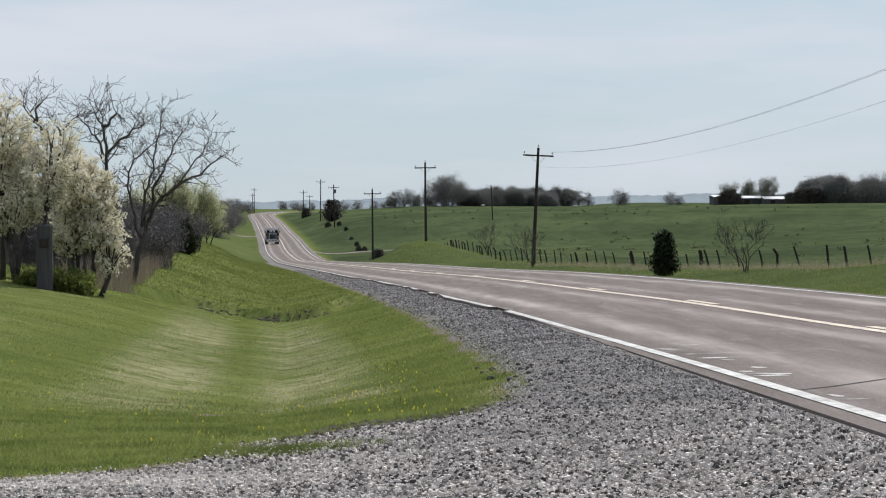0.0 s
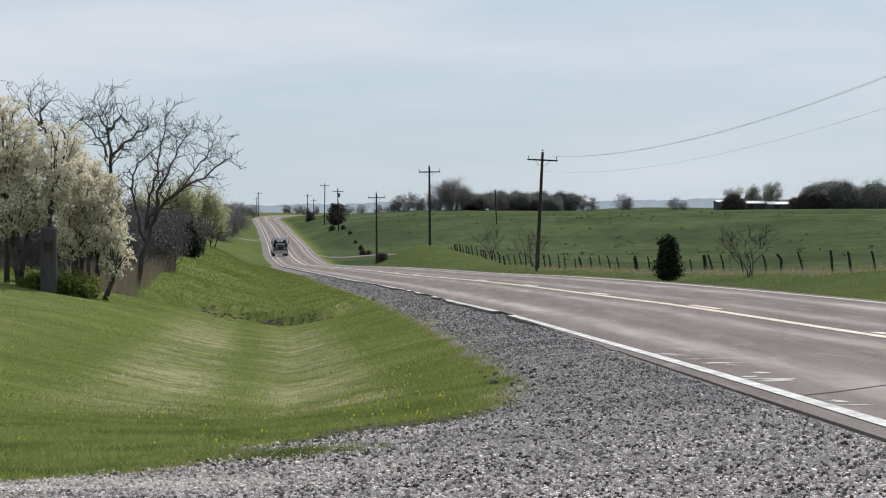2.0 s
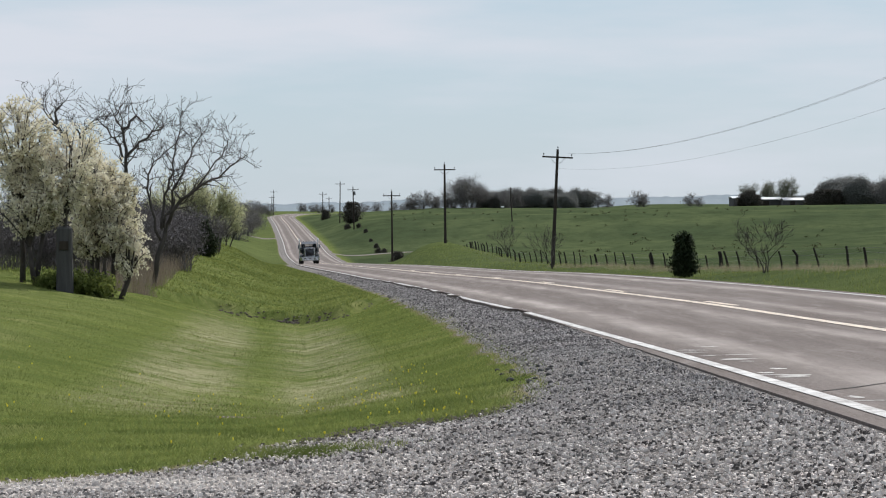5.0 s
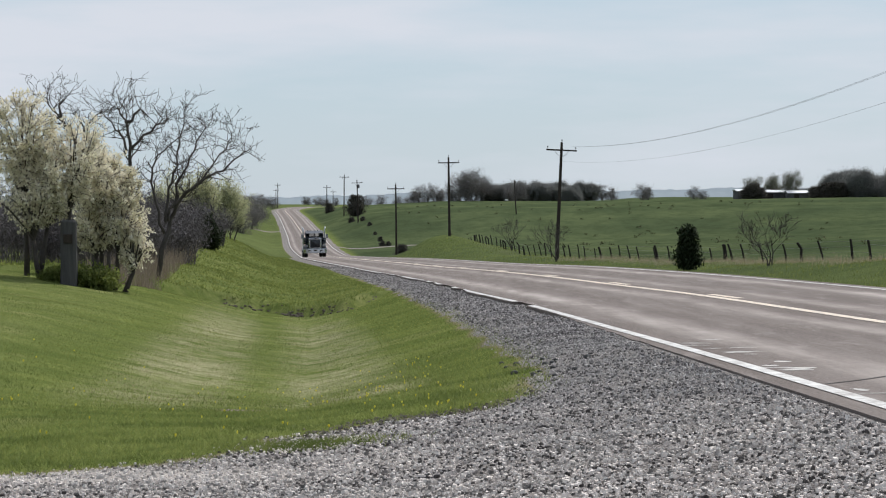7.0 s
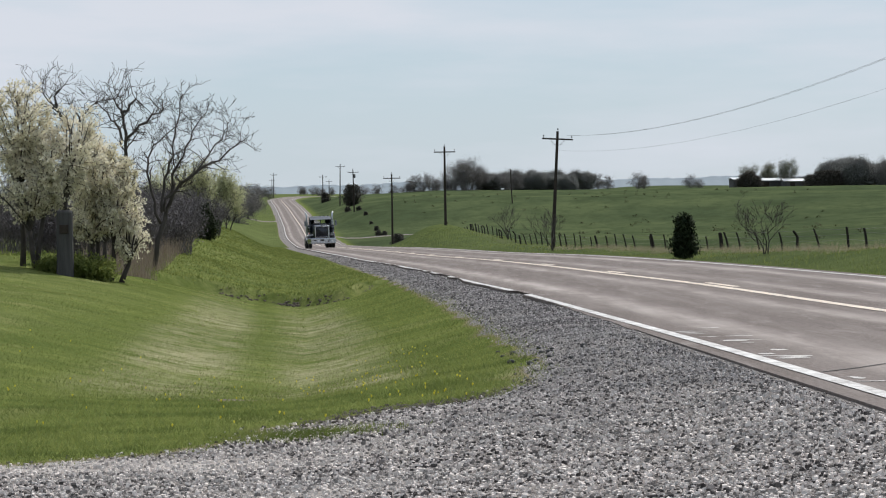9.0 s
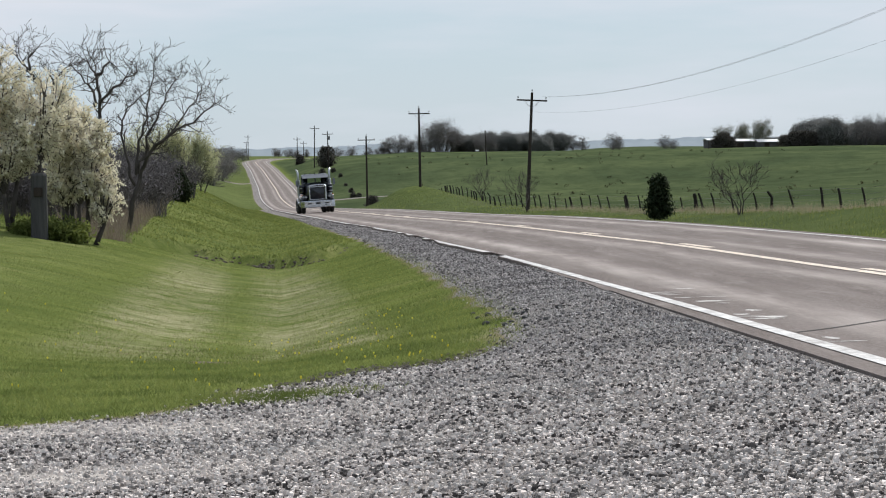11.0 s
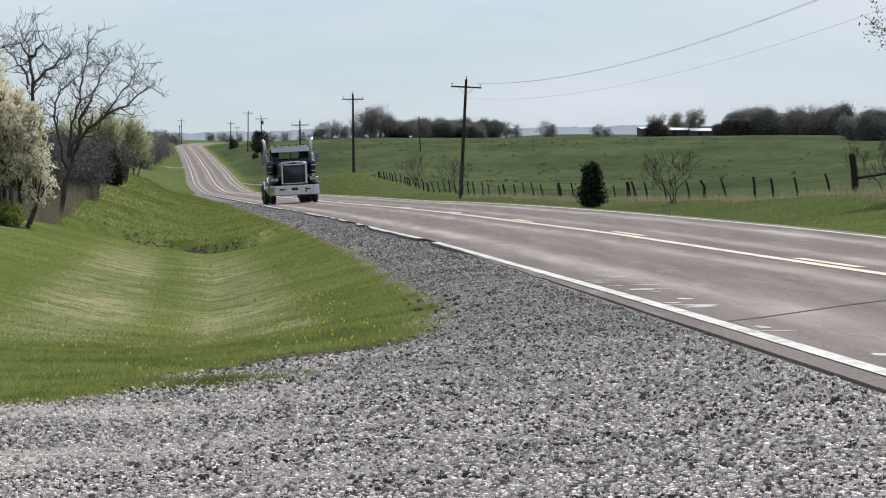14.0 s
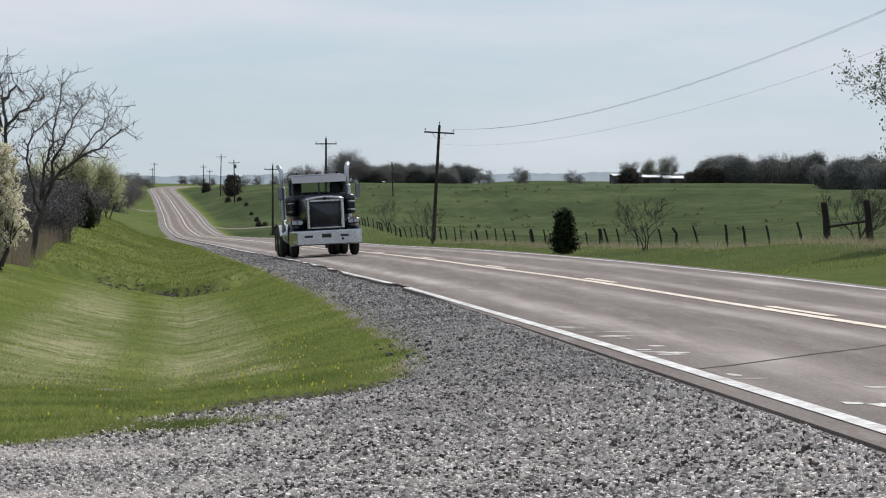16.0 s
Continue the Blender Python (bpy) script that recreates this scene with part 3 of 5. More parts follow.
def thicket(name, label, at, size, seed, material, n=70, h=2.0, leaf=None, thick=0.012):
    """Bare brush: many thin stems from the ground."""
    rng = random.Random(seed)
    top = new(name)
    g, tips = Geo(), []
    for k in range(n):
        p = Vector((rng.uniform(-1, 1) * size[0], rng.uniform(-1, 1) * size[1], -0.1))
        d = Vector((rng.gauss(0, 0.3), rng.gauss(0, 0.3), 1)).normalized()
        grow(g, tips, p, d, h * rng.uniform(0.45, 0.8), thick, 2, rng, 0.5, 0.35, 3, 0.15, 3)
    part("brushwood", g, material, top)
    if leaf:
        c = Geo()
        flakes(c, tips[::2], 2, 0.12, 0.05, rng)
        part("crown", c, leaf, top)
    top.matrix_world = Matrix.Translation(at)
    return tagged(top, label, "brush")


def arching_tree(label, at, seed, limbs):
    """A bare tree with crooked main limbs and a haze of twisting twigs."""
    rng = random.Random(seed)
    top = new("bare_tree")
    twigs, tips = Geo(), []
    for n, limb in enumerate(limbs):
        wood = Geo()
        pts = [Vector(p) + Vector((rng.gauss(0, 0.04), rng.gauss(0, 0.1), 0)) for p in limb]
        path = []
        for a, b in zip(pts, pts[1:]):
            for k in range(3):
                path.append(a.lerp(b, k / 3) + Vector((rng.gauss(0, 0.025), rng.gauss(0, 0.025), rng.gauss(0, 0.025))))
        path.append(pts[-1])
        radii = [(0.075 if n == 0 else 0.04) * (1 - 0.9 * k / (len(path) - 1)) ** 1.1 + 0.004 for k in range(len(path))]
        wood.tube(path, radii, 7)
        part("trunk" if n == 0 else "limb", wood, M_BARK, top, soft=True)
        for k in range(7 if n == 0 else 3, len(path)):
            for _ in range(2):
                ahead = (path[k] - path[k - 1]).normalized()
                side = Vector((rng.gauss(0, 1), rng.gauss(0, 0.8), rng.gauss(0.15, 0.7))).normalized()
                grow(twigs, tips, path[k], (ahead * 0.5 + side * 0.7).normalized(), rng.uniform(0.3, 0.6), radii[k] * 0.5 + 0.003, 2, rng, 0.5, 0.12, 2, 0.3, 4)
    part("branchwork", twigs, M_BARK, top)
    top.matrix_world = Matrix.Translation(at)
    return tagged(top, label, "tree", "bare trees")


def blossom_tree(label, at, lobes, seed, sprays=290):
    """A tree in bloom: leaning stems, limbs into each lobe of the crown, and twigs set with clumps of petals."""
    rng = random.Random(seed)
    top = new("blossom_tree")
    wood, twigs, bloom = Geo(), Geo(), Geo()
    for n, (cx, cy, cz, rx, ry, rz) in enumerate(lobes):
        c = Vector((cx, cy, cz))
        foot = Vector((cx * 0.45 + rng.gauss(0, 0.08), cy * 0.5, -0.15))
        fork = foot.lerp(c, 0.6) + Vector((rng.gauss(0, 0.06), 0, -0.15 * rz))
        wood.tube([foot, foot.lerp(fork, 0.5) + Vector((rng.gauss(0, 0.06), rng.gauss(0, 0.05), 0)), fork], [0.075, 0.06, 0.045], 7)
        limbs = []
        for k in range(15):
            a, b = rng.uniform(0, 6.283), rng.uniform(-0.55, 1.45)
            end = c + Vector((math.cos(a) * math.cos(b) * rx, math.sin(a) * math.cos(b) * ry, math.sin(b) * rz)) * rng.uniform(0.6, 0.9)
            mid = fork.lerp(end, 0.5) + Vector((rng.gauss(0, 0.08), rng.gauss(0, 0.08), 0.14))
            path = [fork, fork.lerp(mid, 0.5) + Vector((0, 0, 0.03)), mid, mid.lerp(end, 0.5) + Vector((rng.gauss(0, 0.04), rng.gauss(0, 0.04), 0.03)), end]
            wood.tube(path, [0.034, 0.026, 0.018, 0.013, 0.007], 5, False)
            limbs.append(path)
        size = (rx * rz) ** 0.5
        for k in range(int(sprays * rx * rz)):
            path = rng.choice(limbs)
            i, f = rng.randrange(1, 4), rng.random()
            p = path[i].lerp(path[i + 1], f)
            d = ((p - c).normalized() * 0.6 + Vector((rng.gauss(0, 0.6), rng.gauss(0, 0.6), rng.gauss(0.15, 0.5)))).normalized()
            length = rng.uniform(0.25, 0.6) * min(1, size)
            line = [p]
            for j in range(5):
                d = (d + Vector((rng.gauss(0, 0.16), rng.gauss(0, 0.16), 0.02))).normalized()
                p = p + d * (length / 5)
                line.append(p)
            twigs.tube(line[::2] + [line[-1]], 0.0055, 3, False)
            for j, q in enumerate(line[1:]):
                e = q - c
                if (e.x / rx) ** 2 + (e.y / ry) ** 2 + (e.z / rz) ** 2 > 1.12 + 0.22 * math.sin(q.x * 7 + q.z * 5 + seed) or rng.random() < 0.12:
                    continue
                flakes(bloom, [q + Vector((rng.gauss(0, 0.03), rng.gauss(0, 0.03), rng.gauss(0, 0.03)))], 8, 0.04, 0.044, rng)
    part("trunk", wood, M_BARK, top, soft=True)
    part("branchwork", twigs, M_BARK, top)
    part("blossom", bloom, M_BLOSSOM, top)
    top.matrix_world = Matrix.Translation(at)
    return tagged(top, label, "tree", "blossom trees")


def plant_left():
    blossom_tree("tree full of cream white blossom at the lawn's edge", place(-9.8, 68), ((-0.5, 0.2, 3.3, 0.95, 0.9, 1.2), (0.45, -0.1, 2.3, 0.85, 0.9, 0.95), (0.9, 0, 2.85, 0.75, 0.8, 0.95), (-0.3, -0.4, 1.7, 0.8, 0.6, 0.55)), 11)
    blossom_tree("white blossom tree with low drooping branches", place(-8.3, 69), ((-0.2, 0.1, 2.45, 0.9, 0.8, 1.05), (0.42, -0.1, 1.8, 0.62, 0.6, 0.95), (0.62, -0.2, 0.95, 0.42, 0.45, 0.65), (-0.3, -0.3, 1.45, 0.75, 0.6, 0.5)), 12)
    blossom_tree("tree full of cream white blossom behind a grey post", place(-11.6, 66), ((-0.1, 0, 3.9, 1.05, 0.9, 1.3), (0.4, 0.1, 2.4, 0.9, 0.9, 0.9), (-0.6, 0, 1.9, 0.8, 0.8, 0.7)), 13)
    blossom_tree("white blossom tree with greenish young leaves", place(-9.0, 72), ((-0.1, 0, 2.3, 0.9, 0.8, 1.0), (0.5, 0.1, 1.5, 0.6, 0.6, 0.6)), 15)
    arching_tree("bare dark tree with long limbs arching over the verge", place(-8.84, 84), 21, (
        ((0, 0, -0.2), (0.22, 0, 0.83), (0.42, 0, 1.7), (0.7, 0.1, 2.27), (1.25, 0.1, 2.75), (1.9, 0.1, 3.15), (2.45, 0.1, 3.48), (2.7, 0.1, 3.7)),
        ((0.42, 0, 1.7), (0.5, 0, 2.0), (0.93, 0.2, 2.5), (1.4, 0.2, 2.84), (1.8, 0.2, 3.55), (2.2, 0.2, 4.04), (2.33, 0.2, 4.3)),
        ((0.38, 0, 1.6), (0.48, -0.1, 2.56), (0.7, -0.1, 3.2), (0.65, -0.1, 3.85), (0.85, -0.1, 4.6), (0.93, -0.1, 4.87)),
        ((0.3, 0, 1.3), (0.05, 0.1, 2.2), (-0.06, 0.1, 3.0), (0.12, 0.1, 3.48), (0.6, 0.1, 3.97), (0.85, 0.1, 4.27)),
        ((0.5, 0, 1.9), (0.6, -0.2, 2.7), (0.95, -0.2, 3.2), (1.25, -0.2, 3.9), (1.5, -0.2, 4.25), (1.6, -0.2, 4.4))))
    arching_tree("tall bare tree spreading above the white blossom", place(-8.75, 77), 22, (
        ((-0.1, 0, -0.1), (0.0, 0, 1.3), (0.05, 0, 2.7), (0.02, 0, 3.6), (0.35, 0, 4.0), (0.85, 0, 4.3), (1.1, 0, 4.4)),
        ((0.02, 0, 3.5), (-0.15, 0, 3.9), (-0.4, 0.1, 4.3), (-0.75, 0.1, 4.6)),
        ((0.0, 0, 3.6), (-0.05, 0, 4.2), (-0.15, 0, 4.65), (-0.1, 0, 5.0)),
        ((-0.05, 0, 4.3), (0.25, 0.1, 4.65), (0.5, 0.1, 4.55))))
    arching_tree("bare tree with crooked limbs behind the blossom", place(-10.0, 77), 23, (
        ((0.3, 0, -0.1), (0.25, 0, 1.5), (0.1, 0, 2.9), (-0.1, 0, 3.6), (-0.45, 0, 4.1), (-0.75, 0, 4.5), (-1.0, 0, 4.85)),
        ((-0.45, 0, 4.1), (-0.6, 0.1, 4.6), (-0.3, 0.1, 4.9)),
        ((-0.05, 0, 3.5), (0.05, 0, 4.0), (0.35, 0.1, 4.3), (0.6, 0.1, 4.45))))
    for k, (x, y, ztop) in enumerate(((-13.6, 150, 2.9), (-13.2, 158, 2.4), (-14.6, 162, 2.5), (-16.9, 205, 1.7), (-18.6, 235, 1.2), (-14.9, 146, 2.0))):
        at = place(x, y)
        tree("young_tree", "slender tree with fresh yellow-green leaves", "tree", at, ztop - at.z, 31 + k, M_SPRING, 6, 0.06, 0.18, 4, 3, 0.4, 0.45, girth=0.013, stems=3, group="young trees", bare_below=1.2)
    spots = ((-10.6, 93, 2.2), (-11.6, 99, 2.6), (-10.4, 104, 2.2), (-12.6, 108, 2.9), (-11.6, 114, 2.5), (-12.2, 124, 2.4), (-13.4, 134, 2.5), (-13.2, 146, 2.3), (-15.6, 162, 2.6), (-16.2, 180, 2.4), (-18.6, 200, 2.6), (-20, 225, 2.4), (-22, 250, 2.4), (-24.5, 275, 2.6), (-27, 305, 2.8), (-10.6, 84, 2.0), (-12.4, 84, 2.4), (-13.6, 92, 2.9), (-15.5, 112, 3.2))
    for k, (x, y, h) in enumerate(spots):
        thicket("thicket", "tangle of bare purplish-brown brush along the verge", place(x - 0.25, y), (0.75 + y / 220, 1.5 + y / 90), 60 + k, M_BRUSH, 110, h * (0.66 if y < 150 else 0.8), M_BRUSH, 0.008 + y / 18000)
    for k, (x, y) in enumerate(((-11.5, 132), (-11.9, 136))):
        cedar("small dark cedar in the brush", place(x, y), 1.5, 0.55, 80 + k, "small cedars")
    thicket("weed_patch", "patch of tall dark green weeds by the post", place(-8.9, 67.6), (0.75, 0.4), 90, M_GRASS, 240, 0.3, M_GRASS, 0.006)


def grey_post():
    top = new("gate_post")
    g = Geo()
    g.loft([[(sx * w + lx, sy * w * 0.8, z) for sx, sy in ((-1, -0.7), (-0.7, -1), (0.7, -1), (1, -0.7), (1, 0.7), (0.7, 1), (-0.7, 1), (-1, 0.7))] for z, w, lx in ((-0.2, 0.19, 0), (0.4, 0.18, 0.005), (1.0, 0.175, -0.005), (1.42, 0.17, 0), (1.47, 0.14, 0))])
    # weathered grey wood, its colour darkened for the blossom tree's shade
    part("shaft", g, mottled("shade_darkened_wood", (0.035, 0.034, 0.034), (0.085, 0.082, 0.08), 3, 0.9, stretch=(6, 6, 0.5)), top)
    r = Geo()
    r.box(-0.1, 0.1, -0.19, -0.15, 0.95, 1.15, 0.01)
    part("hinge_plate", r, M_POLE, top)
    top.matrix_world = Matrix.Translation(place(-9.0, 67))
    return tagged(top, "thick grey weathered wooden post under a blossom tree", "post")


# ---- poles and wires ----
M_INSUL = mottled("grey_porcelain", (0.2, 0.2, 0.2), (0.3, 0.3, 0.3), 6, 0.3, dist=0)
M_WIRE = mottled("dull_wire", (0.06, 0.06, 0.065), (0.1, 0.1, 0.1), 3, 0.5, 0.5, dist=0)
M_STEEL = mottled("grey_steel", (0.12, 0.12, 0.125), (0.2, 0.2, 0.2), 3, 0.5, 0.6)


def utility_pole(at, top_z, lean=0.0, turn=0.0, arm=2.4, can=False, label="weathered wooden utility pole with one crossarm"):
    h = top_z - at.z
    top = new("utility_pole")
    g = Geo()
    g.tube([(0, 0, -0.4), (0, 0, h * 0.5), (0, 0, h)], [0.16, 0.135, 0.1], 10)
    part("shaft", g, M_POLE, top)
    za = h - 0.62
    g = Geo()
    g.box(-arm / 2, arm / 2, -0.2, -0.09, za - 0.06, za + 0.06, 0.012)
    beam = part("crossarm", g, M_POLE, top)
    for s in (-1, 1):
        g = Geo()
        g.tube([(s * 0.55, -0.21, za - 0.06), (s * 0.3, -0.16, za - 0.38), (0, -0.13, za - 0.55)], 0.016, 5)
        part("brace", g, M_STEEL, top)
        g = Geo()
        g.lathe([(0, 0.012), (0.1, 0.012), (0.11, 0.05), (0.15, 0.06), (0.17, 0.035), (0.2, 0.05), (0.24, 0.02)], "Z", (s * (arm / 2 - 0.1), -0.145, za + 0.06), 8)
        part("insulator", g, M_INSUL, beam)
    g = Geo()
    g.lathe([(-0.1, 0.02), (0.08, 0.015), (0.09, 0.05), (0.13, 0.06), (0.16, 0.035), (0.2, 0.05), (0.24, 0.02)], "Z", (0, -0.07, h), 8)
    part("insulator", g, M_INSUL, top)
    if can:
        g = Geo()
        g.lathe([(0, 0.2), (0.04, 0.24), (0.75, 0.24), (0.8, 0.2), (0.84, 0.08)], "Z", (0.3, 0.12, za - 1.2), 14)
        part("transformer", g, M_STEEL, top)
    top.matrix_world = Matrix.Translation(at) @ pose(0, 0, 0, 0, lean, turn)
    return tagged(top, label, "utility pole", "utility poles")


def wire(name, a, b, sag, r, label):
    g = Geo()
    n = 40
    path = [Vector(a).lerp(Vector(b), k / n) - Vector((0, 0, sag * 4 * (k / n) * (1 - k / n))) for k in range(n + 1)]
    g.tube(path, r, 5)
    return tagged(part(name, g, M_WIRE), label, "wire", "overhead wires")


def line_of_poles():
    spec = ((20.6, 100, 8.05, 0, 0), (7.05, 232, 5.5, 2.6, 4), (-1.9, 330, 5.55, -0.6, 4), (-9.7, 410, 2.8, -0.5, 5), (-23.4, 640, 4.5, -1.5, 6), (-30.6, 740, 6.3, 0.5, 6), (-42.4, 900, 4.1, 0, 8), (-49.5, 1100, 2.9, 0, 10), (-67.5, 1060, 5.3, 0, 0), (-81, 1260, 3.6, 0, 0))
    tops = []
    for k, (x, y, z, lean, turn) in enumerate(spec):
        at = place(x, y)
        label = "weathered wooden utility pole with one crossarm" if k not in (1, 4) else ("leaning dark utility pole with one crossarm" if k == 1 else "far utility pole with a grey transformer can")
        utility_pole(at, z, lean, turn, can=(k == 4), label=label)
        tops.append(Vector((x + (z - at.z) * math.tan(radians(lean)), y, z)))
    a, b = tops[0], tops[1]
    for off, dz in ((0.75, 0.0), (1.1, 0.1)):
        wire("power_line", a + Vector((off, -0.15, dz + 0.6)), b + Vector((off, -0.15, -0.35)), 1.5, 0.0065, "thin sagging overhead power line")
    wire("phone_line", a + Vector((0, -0.15, -1.2)), b + Vector((0, -0.15, -1.5)), 1.4, 0.005, "lower sagging overhead line")
    g = Geo()
    g.tube([(0, 0, -0.3), (-0.25, 0, 3.5), (-0.35, 0, 7.0)], [0.13, 0.11, 0.09], 8)
    ob = part("bare_pole", g, M_POLE)
    ob.matrix_world = Matrix.Translation(place(10.1, 600))
    tagged(ob, "lone leaning pole without a crossarm in the pasture", "pole")


# ---- fence ----
def build_fence():
    rng = random.Random(8)
    top = tagged(new("fence"), "old pasture fence of leaning wooden posts and wire", "fence")
    meshes = []
    for k in range(5):
        g = Geo()
        r = 0.05 + 0.012 * k
        bow = 0.12 if k == 2 else 0.02
        g.tube([(0, 0, -0.3), (0.01, 0, 0.4), (bow * 0.5, 0.01, 0.8), (-bow, 0, 1.16), (-bow * 1.1, 0, 1.2)], [r * 1.1, r, r * 0.95, r * 0.9, r * 0.5], 7)
        meshes.append(g.mesh("post", M_POST))
    tops = []
    # metres ahead, which post, height
    rows = [(97.5, 0, 1.0), (102.8, 4, 1.62), (108.5, 4, 1.62), (113.2, 0, 1.0), (117.7, 0, 0.98), (122, 1, 1.0), (127.2, 1, 1.05), (132.6, 0, 1.03), (137.9, 2, 1.05), (142.6, 0, 0.98), (147.9, 0, 1.02), (153.3, 0, 1.0), (157.9, 1, 1.05), (160.8, 4, 1.05), (166.3, 0, 0.96), (182.8, 0, 1.05), (187.5, 3, 1.1), (190.6, 0, 0.95), (196.7, 0, 1.0), (202.2, 0, 1.05), (208, 0, 1.0), (212.8, 1, 0.98), (217.6, 3, 1.15)]
    y = 222.5
    while y < 470:
        rows.append((y, rng.choice((0, 0, 1, 1, 2, 3)), rng.uniform(0.9, 1.25)))
        y += rng.uniform(4.2, 5.6)
    for y, kind, tall in rows:
        p = spot(17.0 + rng.gauss(0, 0.1), y)
        heavy = kind == 4
        ob = new("post", meshes[kind])
        ob.parent = top
        wdt = (1.4 if y < 110 else 1.1) if heavy else 0.95
        ob.matrix_world = Matrix.LocRotScale(p, Euler((rng.gauss(0, 0.04), rng.gauss(-0.15, 0.05) if not heavy else -0.08, rng.uniform(-0.3, 0.3))), (wdt, wdt, tall / 1.3))
        tops.append(p)
    for h in (0.4, 0.65, 0.9):
        g = Geo()
        g.tube([p + Vector((0, 0, h + rng.gauss(0, 0.03))) for p in tops], 0.006, 3)
        part("strand", g, M_WIRE, top)
    a, b = spot(17, 102.8), spot(17, 108.5)
    g = Geo()
    g.tube([a + Vector((0, 0, 0.75)), b + Vector((0, 0, 0.58))], 0.05, 6)
    part("brace_rail", g, M_POST, top)
    return top


def plant_right():
    cedar("small dark green cedar between road and fence", place(10.0, 134), 1.95, 0.62, 3, shape=(0.9, 1, 0.95, 0.55, 0.42, 0.16))
    for k, (x, y, h) in enumerate(((13.0, 127, 2.5), (6.7, 222, 3.4), (4.3, 290, 3.6), (19.4, 111, 2.3), (20.4, 116, 2.6))):
        tree("bare_sapling", "bare grey sapling along the fence", "tree", place(x, y), h, 41 + k, None, depth=4, kids=3, spread=0.45, up=0.25, girth=0.012, stems=3, group="fence saplings", bark=M_BARK, first=0.45)
    tree("leafing_tree", "tree with sparse fresh small leaves beyond the fence", "tree", place(18.25, 96), 7.4, 52, leafy("fresh_grey_green_leaves", (0.12, 0.14, 0.085), (0.22, 0.25, 0.16), None, 0.25), 10, 0.065, 0.11, 5, 3, 0.6, 0.2, girth=0.014, bare_below=3.4)
    big = cedar("large dark cedar bush on the bank above the road", place(-26.1, 700, -0.3), 5.0, 2.0, 5, "dark shrubs", (0.5, 0.8, 1, 0.95, 0.75, 0.35), leafy("brown_green_scrub", (0.055, 0.052, 0.044), (0.105, 0.095, 0.08), None, 0.1))
    again(big, place(-38.4, 830, -0.6), 0.6, 1.0, "low dark shrub beside the road's crest")
    again(big, place(-25.6, 660, -0.5), 0.32, 2.0, "small dark shrub on the grassy bank")
    again(big, place(-14.2, 500, -0.4), 0.24, 2.4, "small dark shrub on the grassy bank")
    again(big, place(-9.3, 425, -0.6), 0.45, 0.4, "dark shrub at the fence corner")
    for x, y, k in ((-19.6, 600, 0.2), (-17.3, 560, 0.17), (-15.4, 530, 0.22), (-13.2, 500, 0.2), (-22.4, 640, 0.24), (-7.2, 405, 0.2)):
        again(big, place(x, y, -0.3), k, x, "small dark shrub on the grassy bank")
    # far trees: four built, then repeated
    kinds = [tree("far_tree", "distant bare grey-brown tree at the field's edge", "tree", place(1.0, 800), 9.0, 100 + k, M_FAR, 3, 0.075, 0.3, 4, 4, 0.68, 0.15, stems=4, girth=0.014, group="far trees", crown_name="crown", bark=M_FAR) for k in range(2)]
    kinds[1].matrix_world = Matrix.Translation(place(0.3, 804))
    leafy_far = tree("far_tree", "distant tree with a pale grey-green crown", "tree", place(98, 900), 9.2, 105, leafy("far_spring_crown", (0.13, 0.14, 0.1), (0.2, 0.2, 0.15), None, 0.2), 3, 0.16, 0.5, 4, 4, 0.55, 0.25, stems=2, girth=0.018, group="far trees")
    rng = random.Random(4)
    # this crown's leaf colour is lightened too, for the haze of distance
    wood = tree("far_tree", "distant dense tree of a dark grey-green wood", "tree", place(20, 822), 5.0, 108, leafy("far_dense_crown_hazed", (0.16, 0.165, 0.155), (0.25, 0.25, 0.235), None, 0.2), 26, 0.13, 0.5, 4, 4, 0.6, 0.2, stems=3, girth=0.016, group="far trees")
    bare = [(-14.5, 812, 2.8), (-12.8, 815, 4.3), (-10.6, 812, 4.7), (-8.4, 816, 4.1), (-6.6, 818, 2.8), (-4, 810, 4.6), (-2.2, 808, 7.0), (2.4, 806, 8.8), (4.4, 812, 6.6), (6.2, 815, 4.4), (13.4, 800, 6.0), (12, 806, 4.6),
            (39, 902, 4.2), (41.4, 900, 4.9), (44, 905, 4.1), (53.4, 900, 4.9), (55.8, 905, 4.2), (69.5, 905, 4.0), (72, 902, 2.8), (127, 880, 9.6), (131, 885, 9.9), (136, 882, 9.8), (140, 890, 9.2)]
    bare += [(-66 - 3.5 * k, 1010 + 14 * k + rng.gauss(0, 12), rng.uniform(0.4, 2.4)) for k in range(9)]
    bare += [(-62 + 7 * k, 1400 + 8 * k, rng.uniform(0, 2.2)) for k in range(9)]
    bare += [(-41 - 2.2 * k, 540 + 16 * k, 2.0 + rng.gauss(0, 0.4)) for k in range(5)] + [(-45, 620, 1.6), (-48.5, 680, 1.4)]
    dense = [(6 + 1.9 * k + rng.gauss(0, 0.4), 822 + rng.gauss(0, 8), rng.uniform(3.0, 4.4)) for k in range(15)]
    dense += [(114 + 1.9 * k + rng.gauss(0, 0.5), 905 + rng.gauss(0, 12), rng.uniform(6.2, 7.6)) for k in range(6)]
    dense += [(125 + 2.2 * k + rng.gauss(0, 0.5), 900 + rng.gauss(0, 12), rng.uniform(5.6, 8.6)) for k in range(9)]
    dense += [(101 + 2.1 * k, 915, rng.uniform(2.2, 3.2)) for k in range(8)]
    dense += [(99 + 1.9 * k + rng.gauss(0, 0.5), 600 + rng.gauss(0, 10), rng.uniform(3.6, 5.8)) for k in range(12)]
    bare += [(-72 + 2.9 * k, 1300 + rng.gauss(0, 30), rng.uniform(-0.6, 1.2)) for k in range(5)]
